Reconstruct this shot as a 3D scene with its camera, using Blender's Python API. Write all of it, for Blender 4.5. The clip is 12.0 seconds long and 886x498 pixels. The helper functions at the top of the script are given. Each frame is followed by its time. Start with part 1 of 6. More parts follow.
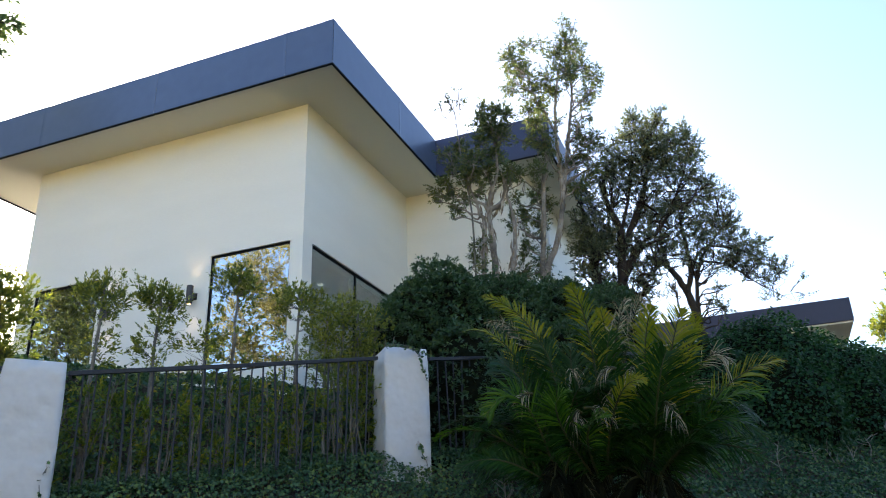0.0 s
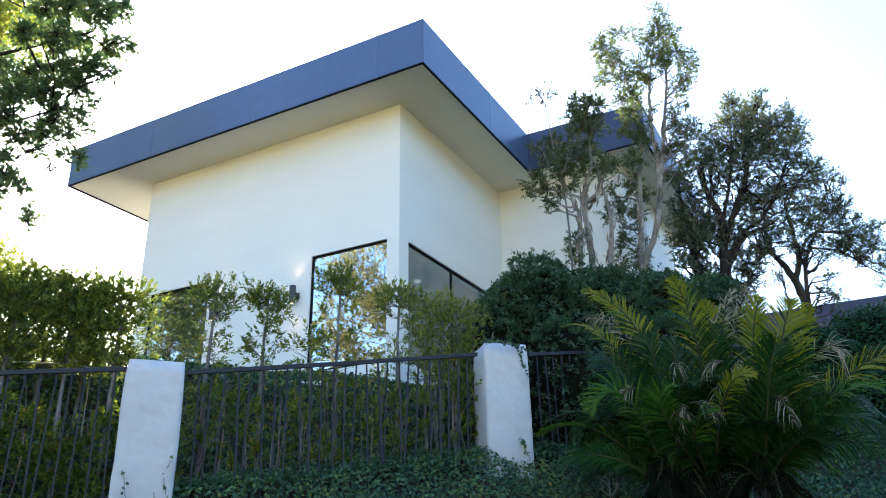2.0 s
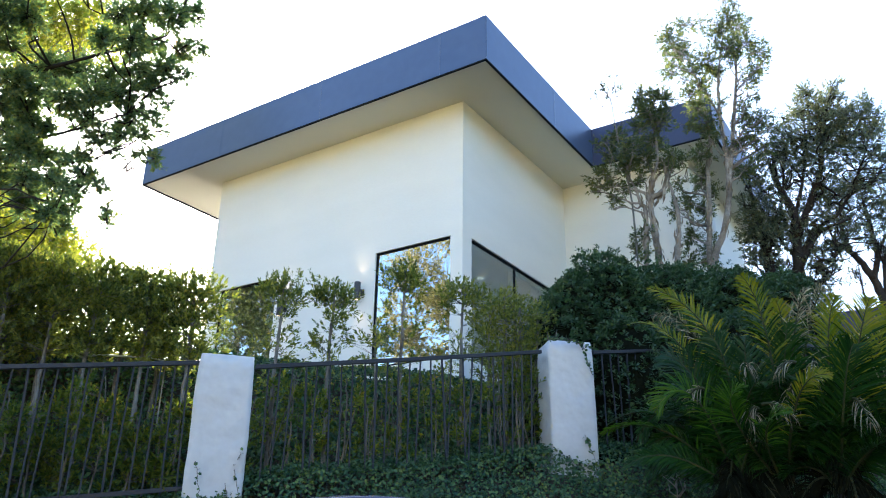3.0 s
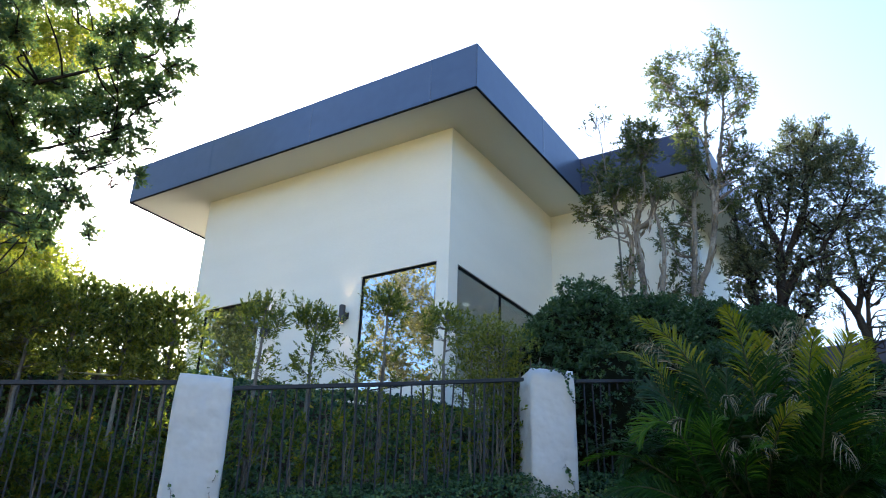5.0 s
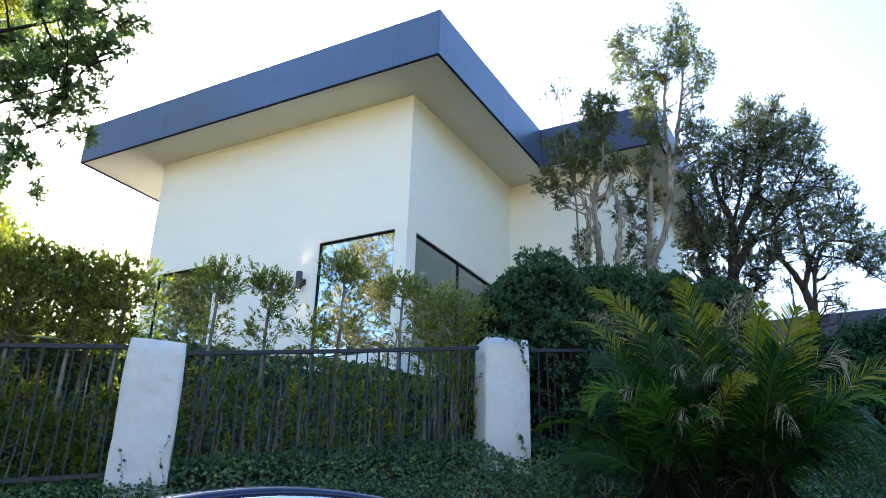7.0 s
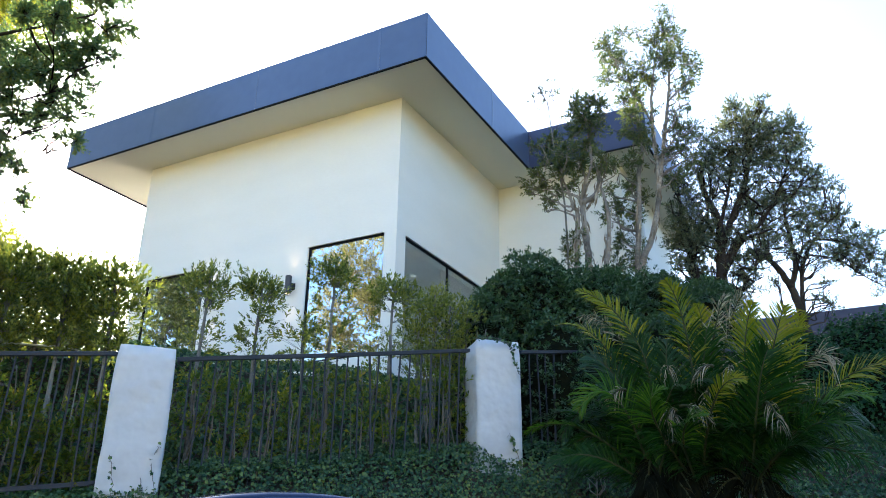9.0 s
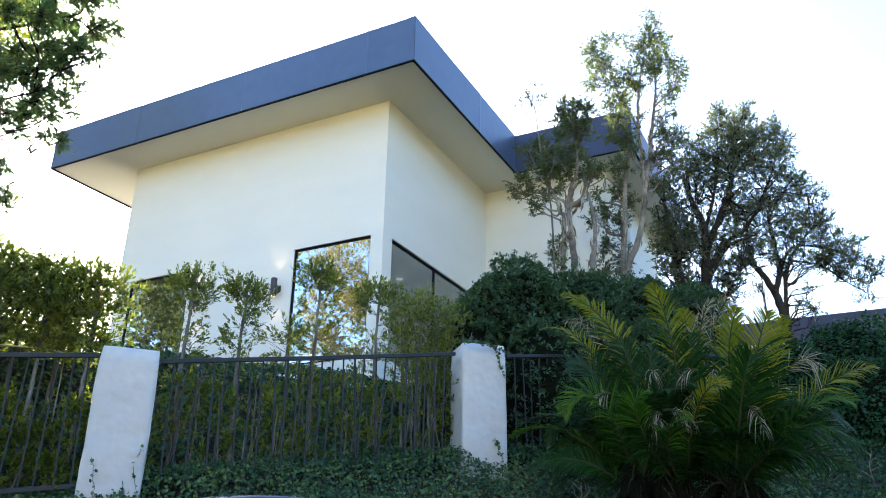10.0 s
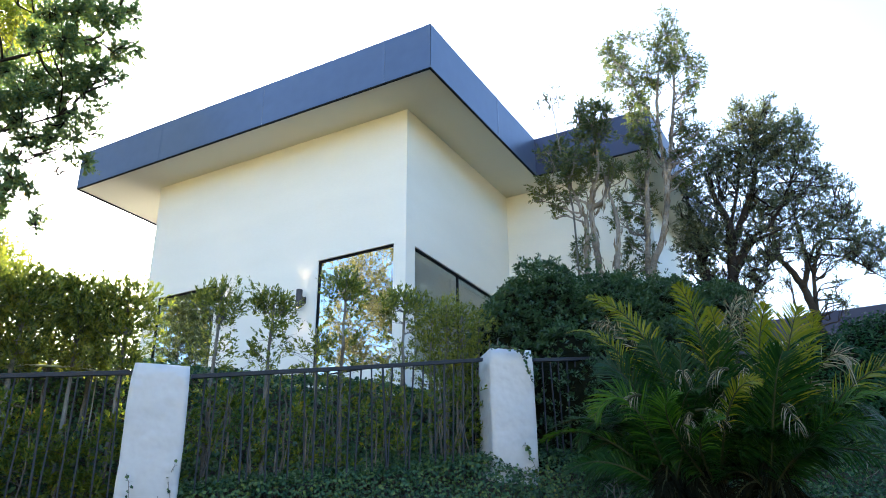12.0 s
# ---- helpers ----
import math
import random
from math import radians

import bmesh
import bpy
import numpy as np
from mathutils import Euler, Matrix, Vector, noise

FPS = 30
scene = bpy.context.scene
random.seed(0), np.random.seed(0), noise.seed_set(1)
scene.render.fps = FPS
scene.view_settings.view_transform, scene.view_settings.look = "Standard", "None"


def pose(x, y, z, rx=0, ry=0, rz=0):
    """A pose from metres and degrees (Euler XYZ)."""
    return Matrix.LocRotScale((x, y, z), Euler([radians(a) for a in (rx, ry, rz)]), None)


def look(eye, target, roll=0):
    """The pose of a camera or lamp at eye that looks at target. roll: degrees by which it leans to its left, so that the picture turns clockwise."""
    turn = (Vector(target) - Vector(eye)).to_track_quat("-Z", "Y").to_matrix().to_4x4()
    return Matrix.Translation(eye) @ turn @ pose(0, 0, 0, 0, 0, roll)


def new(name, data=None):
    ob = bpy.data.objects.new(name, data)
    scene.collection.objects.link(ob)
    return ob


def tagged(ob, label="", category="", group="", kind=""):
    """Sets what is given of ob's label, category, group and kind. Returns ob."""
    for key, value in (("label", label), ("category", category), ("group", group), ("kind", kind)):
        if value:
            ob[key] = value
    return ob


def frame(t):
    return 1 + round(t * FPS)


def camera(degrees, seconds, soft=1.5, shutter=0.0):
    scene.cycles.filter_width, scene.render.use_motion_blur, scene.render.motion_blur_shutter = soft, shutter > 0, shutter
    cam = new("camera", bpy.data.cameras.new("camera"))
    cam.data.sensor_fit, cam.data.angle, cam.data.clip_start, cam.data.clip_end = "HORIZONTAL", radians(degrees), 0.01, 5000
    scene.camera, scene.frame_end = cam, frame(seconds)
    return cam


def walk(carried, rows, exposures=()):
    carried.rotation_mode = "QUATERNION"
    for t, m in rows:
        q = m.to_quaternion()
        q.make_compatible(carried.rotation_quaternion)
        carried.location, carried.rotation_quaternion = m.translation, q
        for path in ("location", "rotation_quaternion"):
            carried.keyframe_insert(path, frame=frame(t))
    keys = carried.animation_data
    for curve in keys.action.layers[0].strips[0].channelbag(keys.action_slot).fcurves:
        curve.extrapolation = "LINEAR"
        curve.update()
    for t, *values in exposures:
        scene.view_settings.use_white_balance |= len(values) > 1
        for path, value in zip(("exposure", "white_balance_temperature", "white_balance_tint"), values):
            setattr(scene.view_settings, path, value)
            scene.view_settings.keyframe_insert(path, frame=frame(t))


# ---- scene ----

# ---------------------------------------------------------------- camera and its walk
PATH = [
    (0, (6.384, -10.114, 1.589), (5.7119, -8.3925, 2.3537), -2.07),
    (0.1, (6.386, -10.114, 1.588), (5.7272, -8.3859, 2.3489), -2.06),
    (0.2, (6.388, -10.113, 1.587), (5.7522, -8.3749, 2.3410), -2.04),
    (0.3, (6.393, -10.113, 1.585), (5.8018, -8.3533, 2.3255), -2.01),
    (0.4, (6.397, -10.112, 1.583), (5.8336, -8.3395, 2.3155), -1.99),
    (0.5, (6.399, -10.112, 1.582), (5.8558, -8.3298, 2.3085), -1.98),
    (0.75, (6.394, -10.113, 1.586), (5.8756, -8.3209, 2.3078), -2.44),
    (1, (6.390, -10.113, 1.590), (5.8610, -8.3221, 2.3071), -2.89),
    (1.1, (6.387, -10.118, 1.590), (5.8331, -8.3373, 2.3095), -2.81),
    (1.2, (6.382, -10.128, 1.591), (5.7819, -8.3652, 2.3138), -2.65),
    (1.3, (6.376, -10.139, 1.592), (5.7250, -8.3963, 2.3186), -2.48),
    (1.4, (6.371, -10.149, 1.593), (5.6750, -8.4235, 2.3228), -2.33),
    (1.5, (6.366, -10.158, 1.594), (5.6285, -8.4489, 2.3267), -2.19),
    (1.6, (6.365, -10.161, 1.595), (5.5973, -8.4693, 2.3324), -1.93),
    (1.7, (6.364, -10.166, 1.596), (5.5483, -8.5013, 2.3414), -1.53),
    (1.8, (6.363, -10.169, 1.597), (5.5198, -8.5199, 2.3466), -1.29),
    (1.9, (6.363, -10.172, 1.597), (5.4967, -8.5351, 2.3509), -1.10),
    (2, (6.362, -10.174, 1.598), (5.4763, -8.5484, 2.3546), -0.93),
    (2.1, (6.362, -10.177, 1.598), (5.4664, -8.5568, 2.3549), -0.83),
    (2.2, (6.360, -10.184, 1.600), (5.4451, -8.5749, 2.3557), -0.62),
    (2.3, (6.359, -10.191, 1.601), (5.4213, -8.5952, 2.3565), -0.39),
    (2.4, (6.359, -10.196, 1.601), (5.4049, -8.6091, 2.3571), -0.23),
    (2.5, (6.358, -10.199, 1.602), (5.3942, -8.6182, 2.3575), -0.12),
    (3, (6.361, -10.192, 1.600), (5.3374, -8.6453, 2.3480), 0.88),
    (3.2, (6.358, -10.184, 1.602), (5.3176, -8.6491, 2.3503), 1.31),
    (4.8, (6.396, -10.164, 1.598), (5.3874, -8.6379, 2.4076), 2.38),
    (5, (6.396, -10.155, 1.598), (5.4079, -8.6156, 2.4068), 1.98),
    (5.5, (6.402, -10.150, 1.593), (5.4474, -8.5799, 2.3820), 1.89),
    (6, (6.396, -10.148, 1.598), (5.4494, -8.5596, 2.3600), 1.89),
    (6.5, (6.398, -10.146, 1.600), (5.4585, -8.5482, 2.3502), 1.99),
    (7, (6.399, -10.143, 1.599), (5.4872, -8.5238, 2.3373), 1.80),
    (9, (6.394, -10.151, 1.601), (5.5077, -8.5204, 2.3459), 0.91),
    (9.5, (6.390, -10.150, 1.603), (5.5124, -8.5164, 2.3518), 0.96),
    (10, (6.396, -10.148, 1.601), (5.5412, -8.5046, 2.3543), 0.93),
    (10.5, (6.401, -10.153, 1.606), (5.5615, -8.5021, 2.3614), 0.22),
    (11, (6.387, -10.158, 1.609), (5.5187, -8.5208, 2.3606), -1.32),
    (11.5, (6.386, -10.162, 1.610), (5.4884, -8.5445, 2.3696), -0.56),
    (12, (6.387, -10.164, 1.608), (5.4853, -8.5516, 2.3747), -0.42),
]
cam = camera(58.72, 12.0, soft=0.95, shutter=0.3)
EXPOSURE = [                                           # seconds, stops, kelvin, tint
    (0, 1.62, 5930, 11), (0.5, 1.68, 5840, 11), (1, 1.82, 5710, 9), (1.5, 1.96, 5350, 8), (2, 2.00, 5340, 8), (2.5, 2.00, 5420, 9), (3.2, 2.01, 5530, 9),
    (4.8, 1.61, 5450, 9), (5.5, 1.59, 5330, 9), (6, 1.71, 5340, 8), (7, 1.92, 5420, 8), (9, 2.05, 5530, 8), (12, 2.05, 5530, 8)]
walk(cam, [(t, look(eye, target, roll)) for t, eye, target, roll in PATH], EXPOSURE)

# ---------------------------------------------------------------- world, sun, exposure
SUN_TURN, SUN_UP = 53.0, 25.0          # degrees to the left of +y, and above the horizon
world = bpy.data.worlds.new("sky")
scene.world = world
world.use_nodes = True
nt = world.node_tree
sky = nt.nodes.new("ShaderNodeTexSky")
sky.sky_type, sky.sun_disc = "NISHITA", False
sky.sun_elevation, sky.sun_rotation = radians(SUN_UP), radians(-SUN_TURN)
sky.air_density, sky.dust_density, sky.ozone_density = 1.0, 2.0, 1.0
nt.nodes["Background"].inputs["Strength"].default_value = 0.15
nt.links.new(sky.outputs["Color"], nt.nodes["Background"].inputs["Color"])

sun_data = bpy.data.lights.new("sun", "SUN")
sun_data.energy, sun_data.angle, sun_data.color = 4.0, radians(0.6), (1.0, 0.86, 0.66)
sun = new("sun", sun_data)
sun_way = Vector((-math.sin(radians(SUN_TURN)) * math.cos(radians(SUN_UP)), math.cos(radians(SUN_TURN)) * math.cos(radians(SUN_UP)), math.sin(radians(SUN_UP))))
sun.matrix_world = look(sun_way * 60, (0, 0, 0))


# ---------------------------------------------------------------- materials
def material(name, colour, rough=0.6, metal=0.0, vary=0.12, scale=6.0, bump=0.0, bump_scale=60.0, second=None, spec=0.5, deep=0.02, rough_detail=8, stretch=1.0):
    """A surface with stains at a large scale and grain at a small one."""
    m = bpy.data.materials.new(name)
    m.use_nodes = True
    t = m.node_tree
    b = t.nodes["Principled BSDF"]
    b.inputs["Roughness"].default_value, b.inputs["Metallic"].default_value = rough, metal
    b.inputs["Specular IOR Level"].default_value = spec
    co = t.nodes.new("ShaderNodeTexCoord")
    big, small = t.nodes.new("ShaderNodeTexNoise"), t.nodes.new("ShaderNodeTexNoise")
    big.inputs["Scale"].default_value, big.inputs["Detail"].default_value = scale * 0.2, 5
    small.inputs["Scale"].default_value, small.inputs["Detail"].default_value = scale * 4, 6
    lay = t.nodes.new("ShaderNodeMapping")
    lay.inputs["Scale"].default_value = (1.0, 1.0, stretch)
    t.links.new(co.outputs["Object"], lay.inputs["Vector"])
    for n in (big, small):
        t.links.new(lay.outputs["Vector"], n.inputs["Vector"])
    ramp = t.nodes.new("ShaderNodeMix")
    ramp.data_type = "RGBA"
    c2 = second or tuple(v * 0.7 for v in colour)
    ramp.inputs["A"].default_value, ramp.inputs["B"].default_value = (*colour, 1), (*c2, 1)
    mix = t.nodes.new("ShaderNodeMath")
    mix.operation = "MULTIPLY_ADD"
    t.links.new(small.outputs["Fac"], mix.inputs[0])
    mix.inputs[1].default_value = 0.45
    t.links.new(big.outputs["Fac"], mix.inputs[2])
    rng = t.nodes.new("ShaderNodeMapRange")
    rng.inputs["From Min"].default_value, rng.inputs["From Max"].default_value = 0.45, 1.0
    rng.inputs["To Min"].default_value, rng.inputs["To Max"].default_value = 0.0, min(1.0, vary * 5)
    t.links.new(mix.outputs[0], rng.inputs["Value"])
    t.links.new(rng.outputs[0], ramp.inputs["Factor"])
    t.links.new(ramp.outputs["Result"], b.inputs["Base Color"])
    if bump:
        grain, bp = t.nodes.new("ShaderNodeTexNoise"), t.nodes.new("ShaderNodeBump")
        grain.inputs["Scale"].default_value, grain.inputs["Detail"].default_value = bump_scale, rough_detail
        bp.inputs["Strength"].default_value, bp.inputs["Distance"].default_value = bump, deep
        t.links.new(co.outputs["Object"], grain.inputs["Vector"])
        t.links.new(grain.outputs["Fac"], bp.inputs["Height"])
        t.links.new(bp.outputs["Normal"], b.inputs["Normal"])
    return m


def leaf_material(name, stops, rough=0.5, through_light=0.35, spec=0.4, glow=(1.0, 1.0, 0.45)):
    """Leaves: each one takes its own tint between the stops, and lets some light through."""
    m = bpy.data.materials.new(name)
    m.use_nodes = True
    t = m.node_tree
    b = t.nodes["Principled BSDF"]
    b.inputs["Roughness"].default_value, b.inputs["Specular IOR Level"].default_value = rough, spec
    geo, ramp = t.nodes.new("ShaderNodeNewGeometry"), t.nodes.new("ShaderNodeValToRGB")
    els = ramp.color_ramp.elements
    while len(els) < len(stops):
        els.new(0.5)
    for e, (at, c) in zip(els, stops):
        e.position, e.color = at, (*c, 1)
    co, drift, add = t.nodes.new("ShaderNodeTexCoord"), t.nodes.new("ShaderNodeTexNoise"), t.nodes.new("ShaderNodeMath")
    drift.inputs["Scale"].default_value, drift.inputs["Detail"].default_value = 2.2, 3
    t.links.new(co.outputs["Object"], drift.inputs["Vector"])
    span, add.operation = t.nodes.new("ShaderNodeMapRange"), "MULTIPLY_ADD"
    add.inputs[1].default_value = 0.72
    span.inputs["From Min"].default_value, span.inputs["From Max"].default_value = 0.3, 0.7
    span.inputs["To Min"].default_value, span.inputs["To Max"].default_value = 0.0, 0.28
    t.links.new(drift.outputs["Fac"], span.inputs["Value"])
    t.links.new(geo.outputs["Random Per Island"], add.inputs[0])
    t.links.new(span.outputs[0], add.inputs[2])
    t.links.new(add.outputs[0], ramp.inputs["Fac"])
    t.links.new(ramp.outputs["Color"], b.inputs["Base Color"])
    tr, mixer, tint = t.nodes.new("ShaderNodeBsdfTranslucent"), t.nodes.new("ShaderNodeMixShader"), t.nodes.new("ShaderNodeMix")
    tint.data_type, tint.blend_type = "RGBA", "MULTIPLY"
    tint.inputs["Factor"].default_value = 1.0
    tint.inputs["B"].default_value = (2.2 * glow[0], 2.2 * glow[1], 2.2 * glow[2], 1)
    t.links.new(ramp.outputs["Color"], tint.inputs["A"])
    t.links.new(tint.outputs["Result"], tr.inputs["Color"])
    mixer.inputs["Fac"].default_value = through_light
    t.links.new(b.outputs[0], mixer.inputs[1])
    t.links.new(tr.outputs[0], mixer.inputs[2])
    t.links.new(mixer.outputs[0], t.nodes["Material Output"].inputs["Surface"])
    return m


def glass_material(name, mirror, tint):
    """A coated pane: it mirrors the outside and lets a little of the inside through."""
    m = bpy.data.materials.new(name)
    m.use_nodes = True
    t = m.node_tree
    t.nodes.remove(t.nodes["Principled BSDF"])
    gl, tp, mx = t.nodes.new("ShaderNodeBsdfGlossy"), t.nodes.new("ShaderNodeBsdfTransparent"), t.nodes.new("ShaderNodeMixShader")
    gl.inputs["Roughness"].default_value, gl.inputs["Color"].default_value = 0.0, (0.95, 0.97, 1.0, 1)
    tp.inputs["Color"].default_value = (*tint, 1)
    mx.inputs["Fac"].default_value = mirror
    t.links.new(tp.outputs[0], mx.inputs[1])
    t.links.new(gl.outputs[0], mx.inputs[2])
    t.links.new(mx.outputs[0], t.nodes["Material Output"].inputs["Surface"])
    return m


def glow_material(name, colour, strength):
    m = bpy.data.materials.new(name)
    m.use_nodes = True
    b = m.node_tree.nodes["Principled BSDF"]
    b.inputs["Base Color"].default_value = (*colour, 1)
    b.inputs["Emission Color"].default_value, b.inputs["Emission Strength"].default_value = (*colour, 1), strength
    return m


STUCCO = material("cream_stucco", (0.88, 0.852, 0.765), 0.85, vary=0.16, scale=3.2, bump=0.14, bump_scale=22, second=(0.81, 0.785, 0.70), stretch=3.2)
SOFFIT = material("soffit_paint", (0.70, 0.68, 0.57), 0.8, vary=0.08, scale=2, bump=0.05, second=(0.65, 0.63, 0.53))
FASCIA = material("fascia_metal", (0.118, 0.150, 0.226), 0.36, metal=0.4, vary=0.2, scale=1.3, second=(0.086, 0.115, 0.182))
EAVE = material("dark_eave_metal", (0.030, 0.030, 0.056), 0.5, metal=0.1, vary=0.1, scale=1.5, second=(0.024, 0.024, 0.044))
TRIM = material("black_trim", (0.006, 0.006, 0.007), 0.6, spec=0.12)
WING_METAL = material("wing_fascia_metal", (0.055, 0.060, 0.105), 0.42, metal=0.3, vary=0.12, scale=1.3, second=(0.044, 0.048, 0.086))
ROOFING = material("roof_membrane", (0.30, 0.29, 0.27), 0.9, vary=0.15, scale=4)
PILLAR = material("white_limewash", (0.59, 0.59, 0.585), 0.9, vary=0.14, scale=5, bump=0.7, bump_scale=3.6, second=(0.46, 0.455, 0.445), deep=0.09, rough_detail=2.5)
FENCE = material("weathered_fence_paint", (0.011, 0.013, 0.018), 0.6, vary=0.2, scale=7, bump=0.2, bump_scale=90, second=(0.042, 0.044, 0.052), spec=0.2, stretch=0.4)
RAIL = material("rail_paint", (0.012, 0.014, 0.020), 0.5, vary=0.16, scale=14, bump=0.2, bump_scale=90, second=(0.026, 0.029, 0.038), spec=0.35)
SOIL = material("soil", (0.050, 0.034, 0.020), 0.95, vary=0.2, scale=9, bump=0.8, bump_scale=30, second=(0.026, 0.02, 0.012))
# covers of the added slopes: bright to bounce warm light, dark to hold it back
BOUNCE_GRASS = material("bounce_grass", (0.56, 0.41, 0.115), 0.95, vary=0.2, scale=6, bump=0.6, bump_scale=40, second=(0.43, 0.325, 0.10))
DIM_SCRUB = material("dim_scrub", (0.17, 0.15, 0.060), 0.95, vary=0.3, scale=4, bump=0.8, bump_scale=30, second=(0.09, 0.095, 0.040))
ASPHALT = material("asphalt", (0.055, 0.055, 0.055), 0.9, vary=0.15, scale=8, bump=0.5, bump_scale=150, second=(0.04, 0.04, 0.042))
CONCRETE = material("kerb_concrete", (0.23, 0.18, 0.125), 0.9, vary=0.2, scale=10, bump=0.3, bump_scale=80, second=(0.16, 0.13, 0.095))
PALE_BARK = material("pale_peeling_bark", (0.42, 0.36, 0.29), 0.9, vary=0.9, scale=11, bump=1.0, bump_scale=16, second=(0.055, 0.044, 0.034), deep=0.06)
DARK_BARK = material("dark_bark", (0.026, 0.021, 0.018), 0.95, vary=0.2, scale=14, bump=0.9, bump_scale=25, second=(0.055, 0.046, 0.038), spec=0.15)
PALE_TWIG = material("bleached_twig", (0.27, 0.25, 0.22), 0.9, vary=0.15, scale=25, second=(0.24, 0.21, 0.18))
GREY_BARK = material("grey_bark", (0.25, 0.235, 0.205), 0.9, vary=0.3, scale=14, bump=0.8, bump_scale=40, second=(0.065, 0.058, 0.052))
BROWN_BARK = material("brown_bark", (0.075, 0.060, 0.048), 0.9, vary=0.3, scale=14, bump=0.9, bump_scale=30, second=(0.030, 0.025, 0.021), spec=0.2)
# near-black filling of the bushes: the shade between their leaves as a colour
SHADE_CORE = material("shade_core", (0.008, 0.010, 0.005), 1.0, vary=0.2, scale=9, bump=0.8, bump_scale=30, spec=0.05)
INSIDE = material("inside_paint", (0.55, 0.54, 0.52), 0.8, vary=0.03)
FLOORING = material("inside_floor", (0.28, 0.22, 0.16), 0.5, vary=0.1, scale=5)
BLIND = material("brown_blind_cloth", (0.20, 0.145, 0.12), 0.9, vary=0.1, scale=5, second=(0.16, 0.115, 0.095))
LAMP_METAL = material("lamp_metal", (0.06, 0.055, 0.055), 0.45, metal=0.5, vary=0.05)
PIPE = material("white_pipe", (0.78, 0.76, 0.70), 0.5, vary=0.05)
NAVY = material("navy_car_paint", (0.012, 0.018, 0.055), 0.14, metal=0.35, vary=0.04, scale=1, spec=0.7)
CHROME = material("chrome", (0.75, 0.76, 0.78), 0.12, metal=1.0, vary=0.02)
RUBBER = material("tyre_rubber", (0.02, 0.02, 0.02), 0.8, vary=0.1)
RIM = material("alloy_rim", (0.45, 0.46, 0.48), 0.3, metal=0.9, vary=0.05)
LENS = material("lamp_lens", (0.7, 0.7, 0.72), 0.15, vary=0.02)
RED_LENS = material("red_lamp_lens", (0.35, 0.015, 0.012), 0.2, vary=0.05)
WIN_FRONT = glass_material("coated_glass", 0.72, (0.5, 0.55, 0.52))
WIN_SIDE = glass_material("clear_glass", 0.26, (0.60, 0.66, 0.62))
CAR_GLASS = glass_material("car_glass", 0.22, (0.08, 0.09, 0.09))
WARM = glow_material("warm_bulb", (1.0, 0.62, 0.30), 1.3)
COOL = glow_material("ceiling_bulb", (1.0, 0.95, 0.88), 0.7)

IVY = leaf_material("ivy_leaves", [(0.0, (0.0067, 0.0269, 0.0123)), (0.3, (0.0270, 0.0640, 0.0330)), (0.7, (0.0800, 0.1400, 0.0570)), (0.96, (0.1478, 0.1960, 0.0470)), (1.0, (0.2688, 0.1456, 0.0392))], 0.45, 0.15, spec=0.2)
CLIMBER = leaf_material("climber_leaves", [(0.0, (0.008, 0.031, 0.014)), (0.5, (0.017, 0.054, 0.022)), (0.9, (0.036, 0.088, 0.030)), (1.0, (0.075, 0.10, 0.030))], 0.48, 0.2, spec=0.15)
HEDGE_LEAF = leaf_material("hedge_leaves", [(0.0, (0.0204, 0.0459, 0.0238)), (0.5, (0.0425, 0.0833, 0.0408)), (0.85, (0.0765, 0.1275, 0.0578)), (1.0, (0.1275, 0.1615, 0.0595))], 0.42, 0.2, spec=0.35)
SHRUB_LEAF = leaf_material("yellow_green_leaves", [(0.0, (0.038, 0.060, 0.022)), (0.45, (0.105, 0.132, 0.034)), (0.85, (0.225, 0.235, 0.048)), (1.0, (0.34, 0.25, 0.06))], 0.42, 0.40, spec=0.4)
OAK_LEAF = leaf_material("dark_canopy_leaves", [(0.0, (0.050, 0.088, 0.060)), (0.5, (0.086, 0.130, 0.072)), (0.92, (0.165, 0.185, 0.060)), (1.0, (0.3360, 0.2040, 0.0650))], 0.42, 0.45)
GUM_LEAF = leaf_material("olive_leaves", [(0.0, (0.0403, 0.0582, 0.0403)), (0.5, (0.0739, 0.0941, 0.0560)), (0.9, (0.1456, 0.1512, 0.0627)), (1.0, (0.2688, 0.2240, 0.0672))], 0.45, 0.5)
DARK_LEAF = leaf_material("blue_green_leaves", [(0.0, (0.053, 0.073, 0.063)), (0.5, (0.104, 0.120, 0.088)), (0.9, (0.165, 0.160, 0.092)), (1.0, (0.290, 0.195, 0.070))], 0.42, 0.38)
SUN_LEAF = leaf_material("sunlit_leaves", [(0.0, (0.10, 0.125, 0.022)), (0.5, (0.19, 0.205, 0.030)), (1.0, (0.32, 0.28, 0.042))], 0.45, 0.62)
TAN_LEAF = leaf_material("yellow_brown_leaves", [(0.0, (0.14, 0.14, 0.06)), (0.5, (0.24, 0.21, 0.10)), (1.0, (0.38, 0.32, 0.17))], 0.5, 0.35)
FAR_LEAF = leaf_material("pale_green_leaves", [(0.0, (0.080, 0.110, 0.026)), (0.5, (0.150, 0.175, 0.042)), (1.0, (0.27, 0.26, 0.070))], 0.45, 0.5)
LOW_LEAF = leaf_material("low_growth_leaves", [(0.0, (0.026, 0.056, 0.016)), (0.4, (0.080, 0.118, 0.022)), (0.8, (0.18, 0.195, 0.028)), (1.0, (0.38, 0.25, 0.05))], 0.5, 0.4, spec=0.25)
LOW_BARK = material("pale_stem_bark", (0.24, 0.21, 0.165), 0.9, vary=0.3, scale=14, bump=0.8, bump_scale=40, second=(0.06, 0.052, 0.045))
